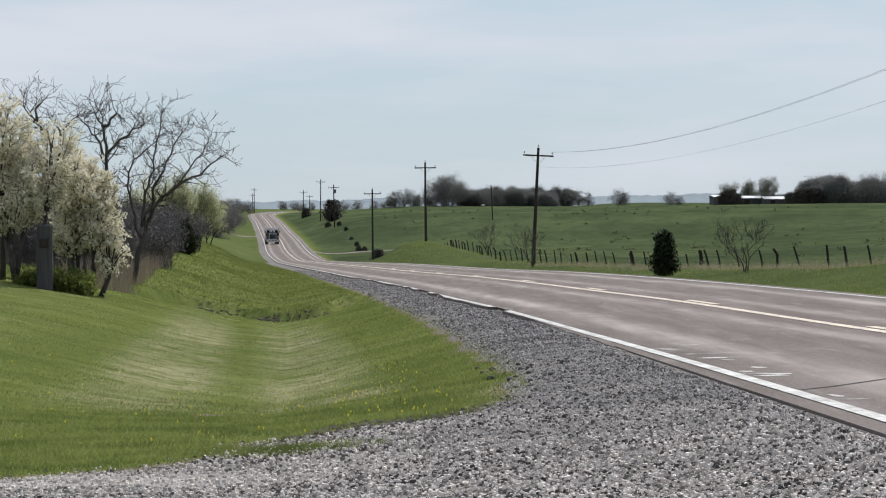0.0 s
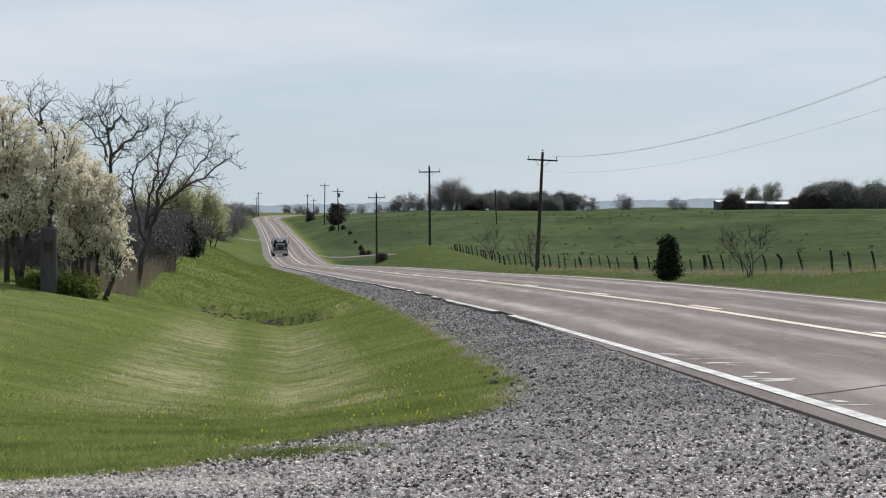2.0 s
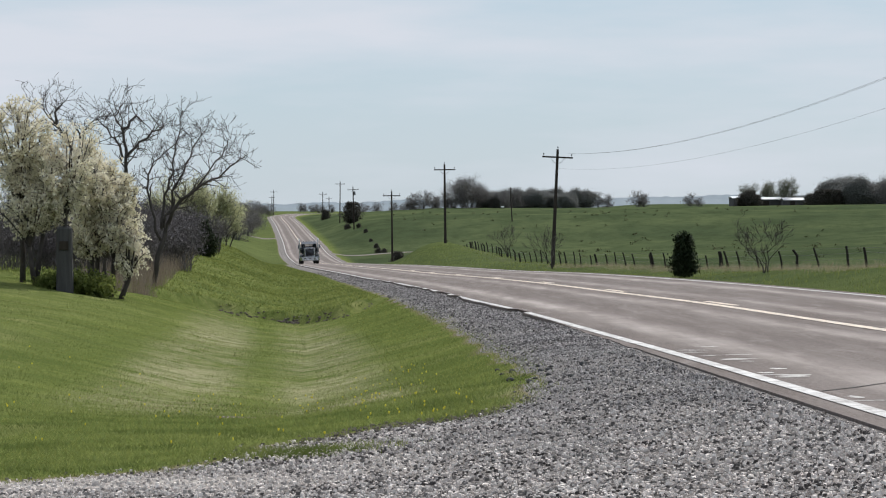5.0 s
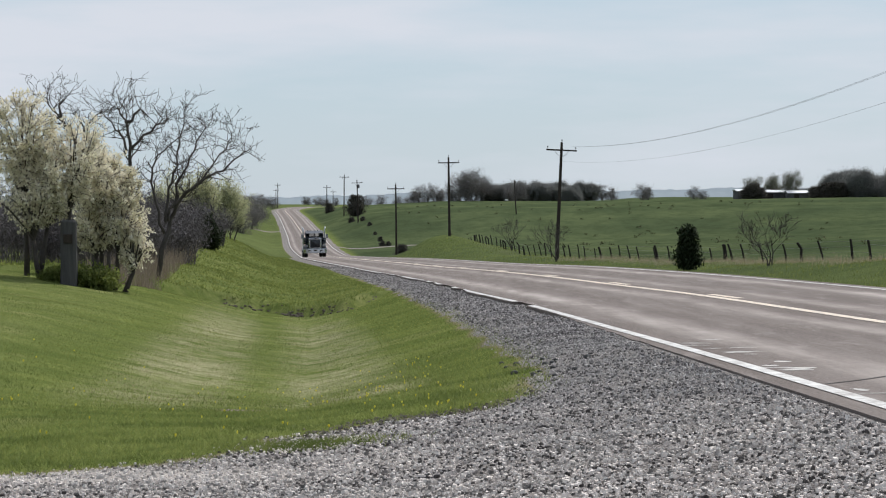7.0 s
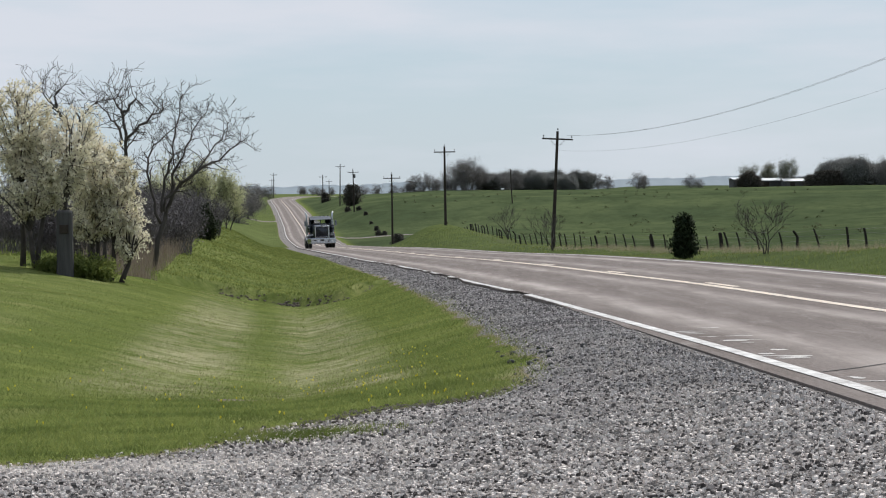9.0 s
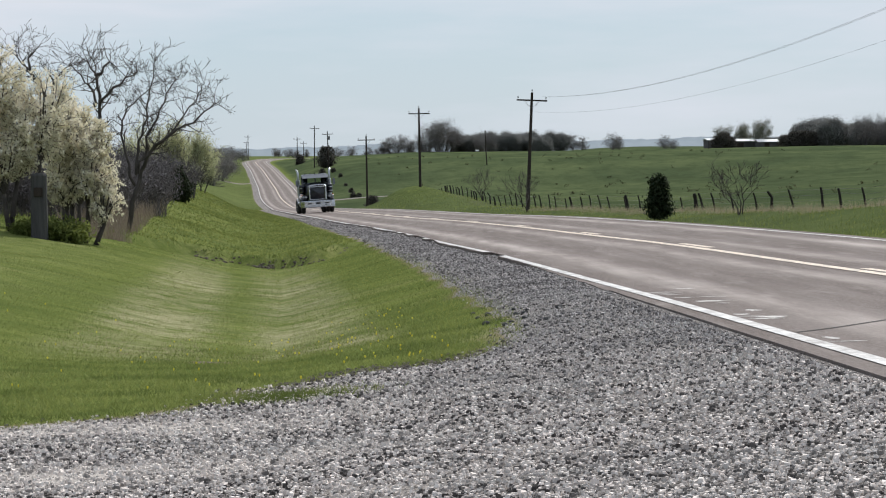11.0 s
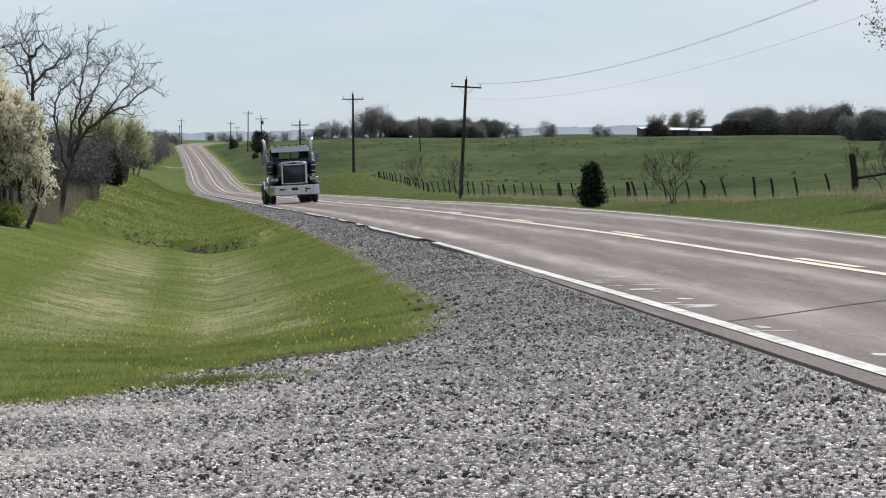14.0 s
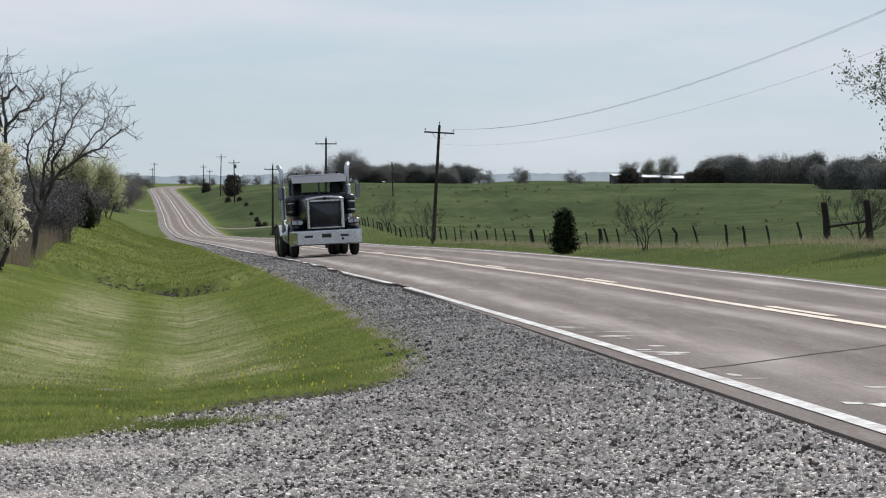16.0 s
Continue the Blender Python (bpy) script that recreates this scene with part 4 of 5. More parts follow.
    for table, pool, tall in ((bare, kinds, (9.0, 9.0)), (dense, [wood], (5.0,))):
        for x, y, ztop in table:
            n = rng.randrange(len(pool))
            at = place(x, y, -0.4)
            again(pool[n], at, max(ztop - at.z, 1.2) / tall[n], rng.uniform(0, 6.28))
    again(leafy_far, place(88, 915), 0.85, 1.1)
    again(leafy_far, place(94.5, 915), 0.9, 2.1)
    for x, s in ((84.3, 0.75), (86, 0.95), (88.2, 0.7), (104.5, 0.75), (107.3, 0.95), (109.8, 1.0), (112.4, 0.95)):
        again(big, place(x, 890, -1.2 * s), s * 1.2, x, "dark shrub beside the farm buildings")


def farm():
    white = mottled("bright_metal_roof", (0.62, 0.63, 0.65), (0.8, 0.8, 0.8), 0.6, 0.35, 0.3, stretch=(3, 3, 0.3))
    dark = mottled("dark_barn_boards", (0.05, 0.048, 0.05), (0.1, 0.095, 0.09), 0.8, 0.9)
    for label, x, y, w, dp, h, rise in (("long low shed with a bright metal roof", 92, 905, 15, 8, 2.3, 0.55), ("dark barn with a pale metal roof", 85, 900, 7, 7, 2.7, 0.4), ("small outbuilding with a bright white roof", 99.5, 895, 6, 5, 2.0, 0.6)):
        top = new("farm_shed")
        g = Geo()
        g.box(-w / 2, w / 2, -dp / 2, dp / 2, -0.5, h, 0.02)
        wall = part("wall", g, dark, top)
        g = Geo()
        e = 0.35
        for s in (-1, 1):
            a, b = (s * (dp / 2 + e)), 0.0
            lo, hi = h - 0.12, h + rise
            pts = [(-w / 2 - e, a, lo), (w / 2 + e, a, lo), (w / 2 + e, b, hi), (-w / 2 - e, b, hi)]
            g.loft([pts, [(x0, y0, z0 + 0.1) for x0, y0, z0 in pts]])
        part("roof", g, white, top)
        for s in (-1, 1):
            g = Geo()
            g.loft([[(s * (w / 2 - 0.1), -dp / 2, h), (s * (w / 2 - 0.1), dp / 2, h), (s * (w / 2 - 0.1), 0, h + rise)], [(s * (w / 2 - 0.02), -dp / 2, h), (s * (w / 2 - 0.02), dp / 2, h), (s * (w / 2 - 0.02), 0, h + rise)]])
            part("gable", g, dark, top)
        g = Geo()
        g.box(-w * 0.2, w * 0.05, -dp / 2 - 0.05, -dp / 2 - 0.003, -0.4, h * 0.8, 0.01)
        part("door", g, M_POLE, top)
        top.matrix_world = Matrix.Translation(place(x, y)) @ pose(0, 0, 0, 0, 0, 6)
        tagged(top, label, "farm building", "farm buildings")


def far_hills():
    # distance haze is put into the hills' bluish base colour
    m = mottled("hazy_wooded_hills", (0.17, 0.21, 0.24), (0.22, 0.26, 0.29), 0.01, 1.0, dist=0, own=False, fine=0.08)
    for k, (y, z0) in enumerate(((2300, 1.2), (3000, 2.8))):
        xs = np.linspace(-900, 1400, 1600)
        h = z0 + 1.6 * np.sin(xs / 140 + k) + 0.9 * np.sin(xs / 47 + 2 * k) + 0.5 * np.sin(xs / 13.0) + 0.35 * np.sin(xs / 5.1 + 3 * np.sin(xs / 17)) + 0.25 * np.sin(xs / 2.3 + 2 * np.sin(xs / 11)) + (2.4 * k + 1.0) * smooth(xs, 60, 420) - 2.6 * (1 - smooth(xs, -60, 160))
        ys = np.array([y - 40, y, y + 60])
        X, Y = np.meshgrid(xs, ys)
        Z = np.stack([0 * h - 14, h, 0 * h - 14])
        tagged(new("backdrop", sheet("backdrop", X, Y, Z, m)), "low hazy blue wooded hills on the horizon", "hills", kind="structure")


def field_tufts():
    rng = random.Random(17)
    g = Geo()
    for k in range(190):
        y = rng.uniform(260, 740)
        lat = 24 + rng.random() ** 1.3 * 0.22 * y
        c = spot(lat, y, 0.15)
        flakes(g, [c, c + Vector((0.2, 0, -0.05)), c - Vector((0.2, 0, 0.05))], 10, 0.17, 0.13, rng)
    tagged(part("field_tufts", g, leafy("weedy_tufts", (0.05, 0.06, 0.025), (0.09, 0.085, 0.04), None, 0.1)), "scattered dark weed tufts in the pasture", "weeds", kind="stuff")


# ---- near ground: stones, blades, flowers ----
def in_gravel(lat, y):
    wid = np.interp(y, [0, 34, 60, 90], [5.0, 4.75, 4.6, 4.7])
    return ((y < drive_edge(lat)) & (lat < -3.95)) | ((lat < -3.7) & (lat > -wid))


def scatter_stones():
    rg = np.random.RandomState(3)
    n = 170000
    y = 7.5 + 32 * rg.rand(n) ** 1.6
    x = (rg.rand(n) * 2 - 1) * (0.2 * y + 0.6) + 0.4
    lat = x - hermite(y, 1)
    ok = in_gravel(lat + rg.normal(0, 0.12, n), y + rg.normal(0, 0.15, n))
    ok &= lat < broken_edge(y) - 0.02
    ok &= rg.rand(n) > 0.35 * drive_dust(lat, y)
    x, y, lat = x[ok][:92000], y[ok][:92000], lat[ok][:92000]
    y2 = 30 + 150 * rg.rand(22000) ** 1.5
    lat2 = broken_edge(y2) - 0.02 - rg.rand(22000) * 1.25
    x, y, lat = np.concatenate([x, hermite(y2, 1) + lat2]), np.concatenate([y, y2]), np.concatenate([lat, lat2])
    n = len(x)
    s = 0.006 + 0.008 * rg.rand(n) ** 2 + 0.006 * (rg.rand(n) > 0.96)
    s = s * np.interp(y, [28, 60, 180], [1, 1.7, 3])
    z = land(lat, y) + s * 0.25
    base = np.array([(-1, -1, -1), (1, -1, -1), (1, 1, -1), (-1, 1, -1), (-.7, -.7, .8), (.8, -.6, 1), (.6, .8, .7), (-.8, .7, 1)]) * 0.8
    v = base[None] * (0.6 + 0.7 * rg.rand(n, 8, 3)) * s[:, None, None] * np.stack([1 + 0.25 * rg.rand(n), 0 * s + 1, 0.75 + 0.5 * rg.rand(n)], -1)[:, None]
    a = rg.rand(n) * 6.283
    c, d = np.cos(a)[:, None], np.sin(a)[:, None]
    v = np.stack([v[:, :, 0] * c - v[:, :, 1] * d + x[:, None], v[:, :, 0] * d + v[:, :, 1] * c + y[:, None], v[:, :, 2] + z[:, None]], -1)
    q = np.array([(3, 2, 1, 0), (4, 5, 6, 7), (0, 1, 5, 4), (1, 2, 6, 5), (2, 3, 7, 6), (3, 0, 4, 7)])
    f = (np.arange(n)[:, None, None] * 8 + q[None]).reshape(-1, 4)
    me = bpy.data.meshes.new("gravel")
    me.from_pydata(v.reshape(-1, 3).tolist(), [], f.tolist())
    me.materials.append(M_STONE)
    paint_layer(me, "dust", np.repeat(drive_dust(lat, y), 8))
    paint_layer(me, "dark", np.repeat(shoulder_rock(lat, y), 8))
    tagged(new("gravel", me), "loose grey crushed limestone on drive and shoulder", "gravel", kind="stuff")


def blades(name, label, y, lat, h, w, material, seed, lean=0.35):
    rg = np.random.RandomState(seed)
    n = len(y)
    x, z = hermite(y, 1) + lat, land(lat, y)
    a = rg.rand(n) * 6.283
    lx, ly = rg.normal(0, lean, n) * h, rg.normal(0, lean, n) * h
    ux, uy = np.cos(a) * w, np.sin(a) * w
    v = np.stack([np.stack([x - ux, y - uy, z - 0.01], -1), np.stack([x + ux, y + uy, z - 0.01], -1), np.stack([x + lx, y + ly, z + h], -1)], 1).reshape(-1, 3)
    me = bpy.data.meshes.new(name)
    me.from_pydata(v.tolist(), [], np.arange(3 * n).reshape(-1, 3).tolist())
    me.materials.append(material)
    return tagged(new(name, me), label, "grass", kind="stuff")


def lawn():
    rg = np.random.RandomState(9)
    n = 190000
    y = 14 + 75 * rg.rand(n) ** 1.6
    x = -0.17 * y + 0.235 * y * rg.rand(n) - 0.4
    lat = x - hermite(y, 1)
    ok = ~in_gravel(lat + rg.normal(0, 0.1, n), y + rg.normal(0, 0.12, n)) & (lat < -4.3) & (y < mown_edge(lat) - 0.3)
    ok &= rg.rand(n) > 0.75 * np.exp(-((lat + 5.25) / 0.3) ** 2 - ((y - 23.5) / 2.2) ** 2)
    ok &= rg.rand(n) > 0.95 * np.exp(-((lat + 7.65) / 0.22) ** 2 - ((y - 26.6) / 0.7) ** 2)
    y, lat = y[ok], lat[ok]
    run = lat + 0.012 * (y - 50)
    dry = (np.exp(-((run + 8.9) / 0.75) ** 4) + np.exp(-((run + 6.95) / 0.75) ** 4)) * smooth(y, 25, 31) * (0.5 + 0.4 * wave(lat, y * 1.7, 0.9, 2)) > rg.rand(len(y)) * 1.1
    h = (0.01 + 0.018 * rg.rand(len(y)) + 0.03 * (rg.rand(len(y)) > 0.97)) * np.where(dry, 0.6, 1) * np.interp(y, [18, 26, 40], [1.5, 1, 0.7]) * (1 + 0.6 * (np.abs(lat + 5.2) < 0.9))
    w = 0.002 + 0.00012 * y
    blades("mown_grass", "short mown spring grass of the lawn", y[~dry], lat[~dry], h[~dry], w[~dry], M_GRASS, 1, 1.1)
    blades("dry_clippings", "dry pale mown grass in faded strips", y[dry], lat[dry], h[dry], w[dry], M_STRAW, 2, 0.9)
    yt = 18.3 + rg.normal(0, 0.22, 2600)
    lt = -7.0 + rg.normal(0, 0.28, 2600)
    blades("grass_tuft", "low tongue of grass on the gravel's edge", yt, lt, 0.015 + 0.03 * rg.rand(2600), 0.004 + 0 * yt, M_GRASS, 8, 0.8)
    n = 85000
    y = 76 + 260 * rg.rand(n) ** 1.4
    lat = -4.9 - rg.rand(n) * np.interp(y, [60, 230], [11, 8])
    ok = y > mown_edge(lat)
    y, lat = y[ok], lat[ok]
    h = 0.03 + 0.04 * rg.rand(len(y)) + 0.12 * (y < mown_edge(lat) + 0.9) * rg.rand(len(y))
    blades("verge_grass", "longer lush green grass of the verge", y, lat, h, 0.004 + 0.0002 * y, M_GRASS, 3, 0.8)
    n = 12000
    y = 76 + 90 * rg.rand(n) ** 1.3
    lat = -11.3 - 1.8 * rg.rand(n) + 0.008 * (y - 76)
    blades("tall_dry_grass", "tall tan dead grass before the brush", y, lat, 0.2 + 0.45 * rg.rand(n), 0.006 + 0 * y, leafy("dead_stalks", (0.2, 0.155, 0.12), (0.34, 0.275, 0.215), None, 0.15), 4, 0.25)
    n = 15000
    y = 80 + 240 * rg.rand(n) ** 1.5
    lat = 6.5 + 12 * rg.rand(n)
    blades("fence_grass", "rough green grass along the far verge", y, lat, 0.04 + 0.09 * rg.rand(n), 0.006 + 0.00008 * y, M_GRASS, 5)
    n = 10000
    y = 84 + 150 * rg.rand(n) ** 1.5
    lat = 16.2 + rg.normal(0, 0.8, n)
    blades("dead_fence_grass", "pale dead grass at the foot of the fence", y, lat, 0.12 + 0.3 * rg.rand(n) ** 2, 0.008 + 0 * y, M_STRAW, 6, 0.5)
    # dandelions
    g, rng = Geo(), random.Random(2)
    for k in range(150):
        yy = 19 + 20 * rng.random() ** 1.2
        ll = -5.6 - abs(rng.gauss(0, 1.0)) if k % 4 else -7 - 5 * rng.random()
        if yy < float(drive_edge(ll)) + 0.2:
            continue
        p, r = spot(ll, yy, 0.03 + 0.02 * rng.random()), rng.uniform(0.005, 0.009)
        g.loft([[(p.x + r * s * math.cos(1.047 * i), p.y + r * s * math.sin(1.047 * i), p.z + dz) for i in range(6)] for s, dz in ((0.4, -0.012), (1, 0), (0.6, 0.008))])
    tagged(part("dandelions", g, M_DANDELION), "scattered yellow dandelion heads in the grass", "flowers", kind="stuff")


def chunks():
    rng = random.Random(12)
    for k in range(16):
        ll, yy = -4.75 - rng.gauss(0.25, 0.22), rng.uniform(25, 30) if k < 11 else rng.uniform(21, 36)
        r = rng.uniform(0.018, 0.042)
        g = Geo()
        ring = [(math.cos(i * 0.9) * r * rng.uniform(0.7, 1.2), math.sin(i * 0.9) * r * rng.uniform(0.7, 1.2)) for i in range(7)]
        g.loft([[(x * s, y * s, z) for x, y in ring] for z, s in ((-0.01, 0.8), (r * 0.5, 1), (r * 0.9, 0.55))])
        ob = part("asphalt_chunk", g, M_CHUNK)
        ob.matrix_world = Matrix.Translation(spot(ll, yy)) @ pose(0, 0, 0, rng.gauss(0, 8), rng.gauss(0, 8), rng.uniform(0, 360))
        tagged(ob, "loose dark lump of broken asphalt on gravel", "asphalt chunk", "asphalt chunks")


def soil_and_shade_clods():
    """Dark soil lumps turned up where the lawn meets the drive, and dark clods that stand in for the ditch step's
    shade.
    """
    rng, g = random.Random(31), Geo()
    for k in range(680):
        if k < 420:
            ll = rng.choice((rng.uniform(-7.0, -5.5), rng.gauss(-6.2, 0.3)))
            yy, r = float(drive_edge(ll)) + rng.gauss(0.25, 0.3), rng.uniform(0.005, 0.02)
        else:
            # along the small bank where the mown grass ends: added clods darken it like shade
            ll = rng.choice((rng.uniform(-9.6, -5.2), rng.gauss(-6.9, 0.6)))
            yy, r = float(mown_edge(ll)) + rng.gauss(-0.15, 0.12), rng.uniform(0.015, 0.055)
        p = spot(ll, yy, 0.0)
        ring = [(math.cos(i * 1.05) * r * rng.uniform(0.7, 1.2), math.sin(i * 1.05) * r * rng.uniform(0.7, 1.2)) for i in range(6)]
        g.loft([[(p.x + x * s, p.y + y * s, p.z + z) for x, y in ring] for z, s in ((-0.01, 0.9), (r * 0.4, 1), (r * 0.8, 0.5))])
    tagged(part("soil_and_shade_clods", g, mottled("dark_soil_and_step_shade", (0.05, 0.042, 0.034), (0.16, 0.135, 0.11), 9, 0.95, own=False)), "dark turned-up soil at the lawn's edge, and dark clods for shade along the ditch step", "soil", kind="stuff")


def road_marks(road):
    """A skewed tar seam and smears of old white paint by the edge line."""
    rng = random.Random(6)
    g = Geo()
    pts = [(-3.3 + 0.33 * k, 20.95 + 0.6 * k + rng.gauss(0, 0.03)) for k in range(20)]
    for (a, y0), (b, y1) in zip(pts, pts[1:]):
        w0, w1 = 0.03, 0.03
        q = [(a, y0 - w0), (b, y1 - w1), (b, y1 + w1), (a, y0 + w0)]
        g.add([(float(hermite(y, 1)) + l, y, float(road_z(l, y)) + 0.004) for l, y in q], [(0, 1, 2, 3)])
    part("tar_seam", g, M_CRACK, road, "dark skewed tar seam")
    for k in range(26):
        y = 15.5 + 16 * rng.random() ** 1.3
        l = -3.2 + (rng.random() ** 2) * (1.6 if y < 23 else 0.5)
        w, ln = rng.uniform(0.07, 0.24), rng.uniform(0.05, 0.22)
        g = Geo()
        ring = [(l + math.cos(i * 0.449) * w * rng.uniform(0.35, 1.2), y + math.sin(i * 0.449) * ln * rng.uniform(0.4, 1.2)) for i in range(14)]
        g.add([(float(hermite(b, 1)) + a, b, float(road_z(a, b)) + 0.003) for a, b in ring], [tuple(range(14))])
        part("paint_smear", g, M_SMEAR, road, "smear of old white paint")


def white_tank():
    """A small white gas tank at the field's far edge."""
    top = new("gas_tank")
    g = Geo()
    g.lathe([(-0.9, 0.1), (-0.82, 0.3), (-0.65, 0.42), (0.65, 0.42), (0.82, 0.3), (0.9, 0.1)], "X", (0, 0, 0.75), 12)
    part("shell", g, mottled("white_tank_paint", (0.7, 0.7, 0.7), (0.82, 0.82, 0.82), 2, 0.4, dist=0), top)
    for x in (-0.5, 0.5):
        g = Geo()
        g.box(x - 0.06, x + 0.06, -0.3, 0.3, -0.1, 0.45, 0.01)
        part("foot", g, M_POST, top)
    top.matrix_world = Matrix.Translation(place(10.6, 785)) @ Matrix.Diagonal((0.5, 0.5, 0.5, 1))
    tagged(top, "small white gas tank by the distant trees", "tank")


white_tank()
plant_left()
grey_post()
line_of_poles()
build_fence()
plant_right()
farm()
far_hills()
field_tufts()
scatter_stones()
lawn()
chunks()
soil_and_shade_clods()
road_marks(ROAD_OBJECT)


# ---- the truck ----
def truck_materials():
    paint = mottled("dark_navy_paint", (0.008, 0.01, 0.016), (0.02, 0.022, 0.03), 1.5, 0.3, 0.0, 0.5, dist=0.0)
    chrome = mottled("dulled_chrome", (0.38, 0.38, 0.4), (0.54, 0.54, 0.56), 1.5, 0.2, 1.0, dist=0.0, fine=4)
    alloy = mottled("brushed_alloy", (0.36, 0.37, 0.39), (0.5, 0.51, 0.53), 1.5, 0.35, 1.0, dist=0.0, fine=5)
    rubber = mottled("black_rubber", (0.012, 0.012, 0.012), (0.035, 0.033, 0.03), 6, 0.85, dist=0.002)
    black = mottled("black_frame_paint", (0.012, 0.012, 0.012), (0.04, 0.038, 0.036), 3, 0.6)
    g = Mat("tinted_glass", 0.03, spec=0.5)
    g.b.inputs["Transmission Weight"].default_value = 1.0
    g.b.inputs["IOR"].default_value = 1.15
    g.color((0.55, 0.6, 0.62))
    lens = mottled("clear_lamp_lens", (0.25, 0.25, 0.26), (0.4, 0.4, 0.41), 9, 0.12, 0.6, dist=0)
    amber = mottled("amber_lens", (0.3, 0.06, 0.02), (0.4, 0.09, 0.03), 9, 0.2, dist=0)
    dim = mottled("dark_cab_interior", (0.015, 0.015, 0.016), (0.04, 0.04, 0.042), 3, 0.8)
    visor = mottled("grey_visor_metal", (0.13, 0.14, 0.16), (0.2, 0.21, 0.235), 2, 0.45, 0.5, dist=0)
    return paint, chrome, alloy, rubber, black, g.m, lens, amber, dim, visor


def build_truck():
    """A conventional tractor. Forward is +y, the front bumper's face at y = 0, the road at z = 0."""
    paint, chrome, alloy, rubber, black, glass, lens, amber, dim, visor = truck_materials()
    top = new("truck")

    def P(name, geo, mat, parent=top, label="", soft=False):
        geo.v = [(x, y, z if z < 0.52 else 0.52 + (z - 0.52) * 0.93) for x, y, z in geo.v]      # a low cab
        return part(name, geo, mat, parent, label, soft)

    # bumper: swept-back ends
    g = Geo()
    prof = [(-1.25, -0.32), (-1.22, -0.14), (-1.0, -0.03), (-0.5, 0), (0.5, 0), (1.0, -0.03), (1.22, -0.14), (1.25, -0.32)]
    rings = []
    for z, s in ((0.40, 0.03), (0.44, 0), (0.88, 0), (0.93, 0.03)):
        front = [(x, y - s, z) for x, y in prof]
        back = [(x * 0.97, y - 0.1 + s, z) for x, y in reversed(prof)]
        rings.append(front + back)
    g.loft(rings)
    bumper = P("bumper", g, chrome, top, "deep chrome front bumper")
    g = Geo()
    g.box(-0.16, 0.16, 0.002, 0.012, 0.66, 0.8, 0.004)
    P("plate_panel", g, black, bumper)
    for x in (-0.62, 0.62):
        g = Geo()
        g.box(x - 0.14, x + 0.14, 0.002, 0.01, 0.68, 0.76, 0.004)
        P("fog_lamp", g, black, bumper)
    g = Geo()
    g.lathe([(0.0, 0.05), (0.05, 0.05)], "Y", (-0.55, -0.05, 0.6), 10)
    P("tow_eye", g, black, bumper)
    # grille: frame and bars
    g = Geo()
    for x0, x1, z0, z1 in ((-0.64, -0.53, 0.98, 2.08), (0.53, 0.64, 0.98, 2.08), (-0.53, 0.53, 0.98, 1.07), (-0.53, 0.53, 1.97, 2.08)):
        g.box(x0, x1, -0.22, -0.06, z0, z1, 0.03)
    grille = P("grille", g, chrome, top, "tall chrome grille frame")
    g = Geo()
    g.box(-0.54, 0.54, -0.24, -0.2, 1.05, 1.99, 0.01)
    P("grille_mesh", g, black, grille)
    for k in range(21):
        g = Geo()
        x = -0.5 + k * 1.0 / 20
        w = 0.016 if k % 5 else 0.03
        g.box(x - w / 2, x + w / 2, -0.2, -0.13, 1.07, 1.97, 0.004)
        P("grille_bar", g, chrome if k % 5 == 0 else black, grille)
    # hood: narrow nose swelling to the cab
    def ring(y, w, z0, z1, r):
        return [(-w, y, z0), (-w, y, z1 - r), (-w + r * 0.3, y, z1 - r * 0.3), (-w + r, y, z1), (w - r, y, z1), (w - r * 0.3, y, z1 - r * 0.3), (w, y, z1 - r), (w, y, z0)]
    g = Geo()
    g.loft([ring(-0.12, 0.6, 1.0, 2.06, 0.1), ring(-0.24, 0.645, 0.98, 2.12, 0.14), ring(-1.0, 0.72, 0.95, 2.17, 0.18), ring(-1.9, 0.84, 0.95, 2.22, 0.2)])
    P("hood", g, paint, top, "long dark hood", True)
    g = Geo()
    rings = []
    for k in range(9):
        x = -0.66 + 0.165 * k
        z = 2.06 + 0.09 * (1 - (x / 0.66) ** 2)
        rings.append([(x, -0.06, z - 0.03), (x, -0.08, z + 0.03), (x, -0.2, z + 0.06), (x, -0.28, z + 0.03), (x, -0.26, z - 0.04)])
    g.loft(rings)
    P("hood_trim", g, chrome, grille, "arched chrome crown of the grille", True)
    g = Geo()
    g.lathe([(-0.03, 0.05), (0.0, 0.065), (0.02, 0.05)], "Y", (0, -0.06, 2.1), 14)
    P("badge", g, dim, grille, "small dark oval badge")
    # fenders over the front wheels
    for s in (-1, 1):
        g = Geo()
        rings = []
        for k in range(9):
            a = math.pi * (0.02 + 0.96 * k / 8)
            y, z = -1.05 + 0.72 * math.cos(a), 0.62 + 0.7 * math.sin(a)
            y2, z2 = -1.05 + 0.66 * math.cos(a), 0.6 + 0.63 * math.sin(a)
            rings.append([(s * 0.68, y, z), (s * 1.12, y, z), (s * 1.2, y, z - 0.07), (s * 1.18, y2, z2 - 0.06), (s * 1.1, y2, z2), (s * 0.68, y2, z2)])
        g.loft(rings)
        fender = P("fender", g, paint, top, "rounded dark front fender", True)
        g = Geo()
        g.box(min(s * 0.76, s * 1.18), max(s * 0.76, s * 1.18), -0.5, -0.22, 1.12, 1.36, 0.05)
        lamp = P("headlight", g, paint, fender, "dark twin headlight housing")
        for x in (0.87, 1.07):
            g = Geo()
            g.box(s * x - 0.085, s * x + 0.085, -0.225, -0.21, 1.17, 1.31, 0.01)
            P("lens", g, lens, fender)
        g = Geo()
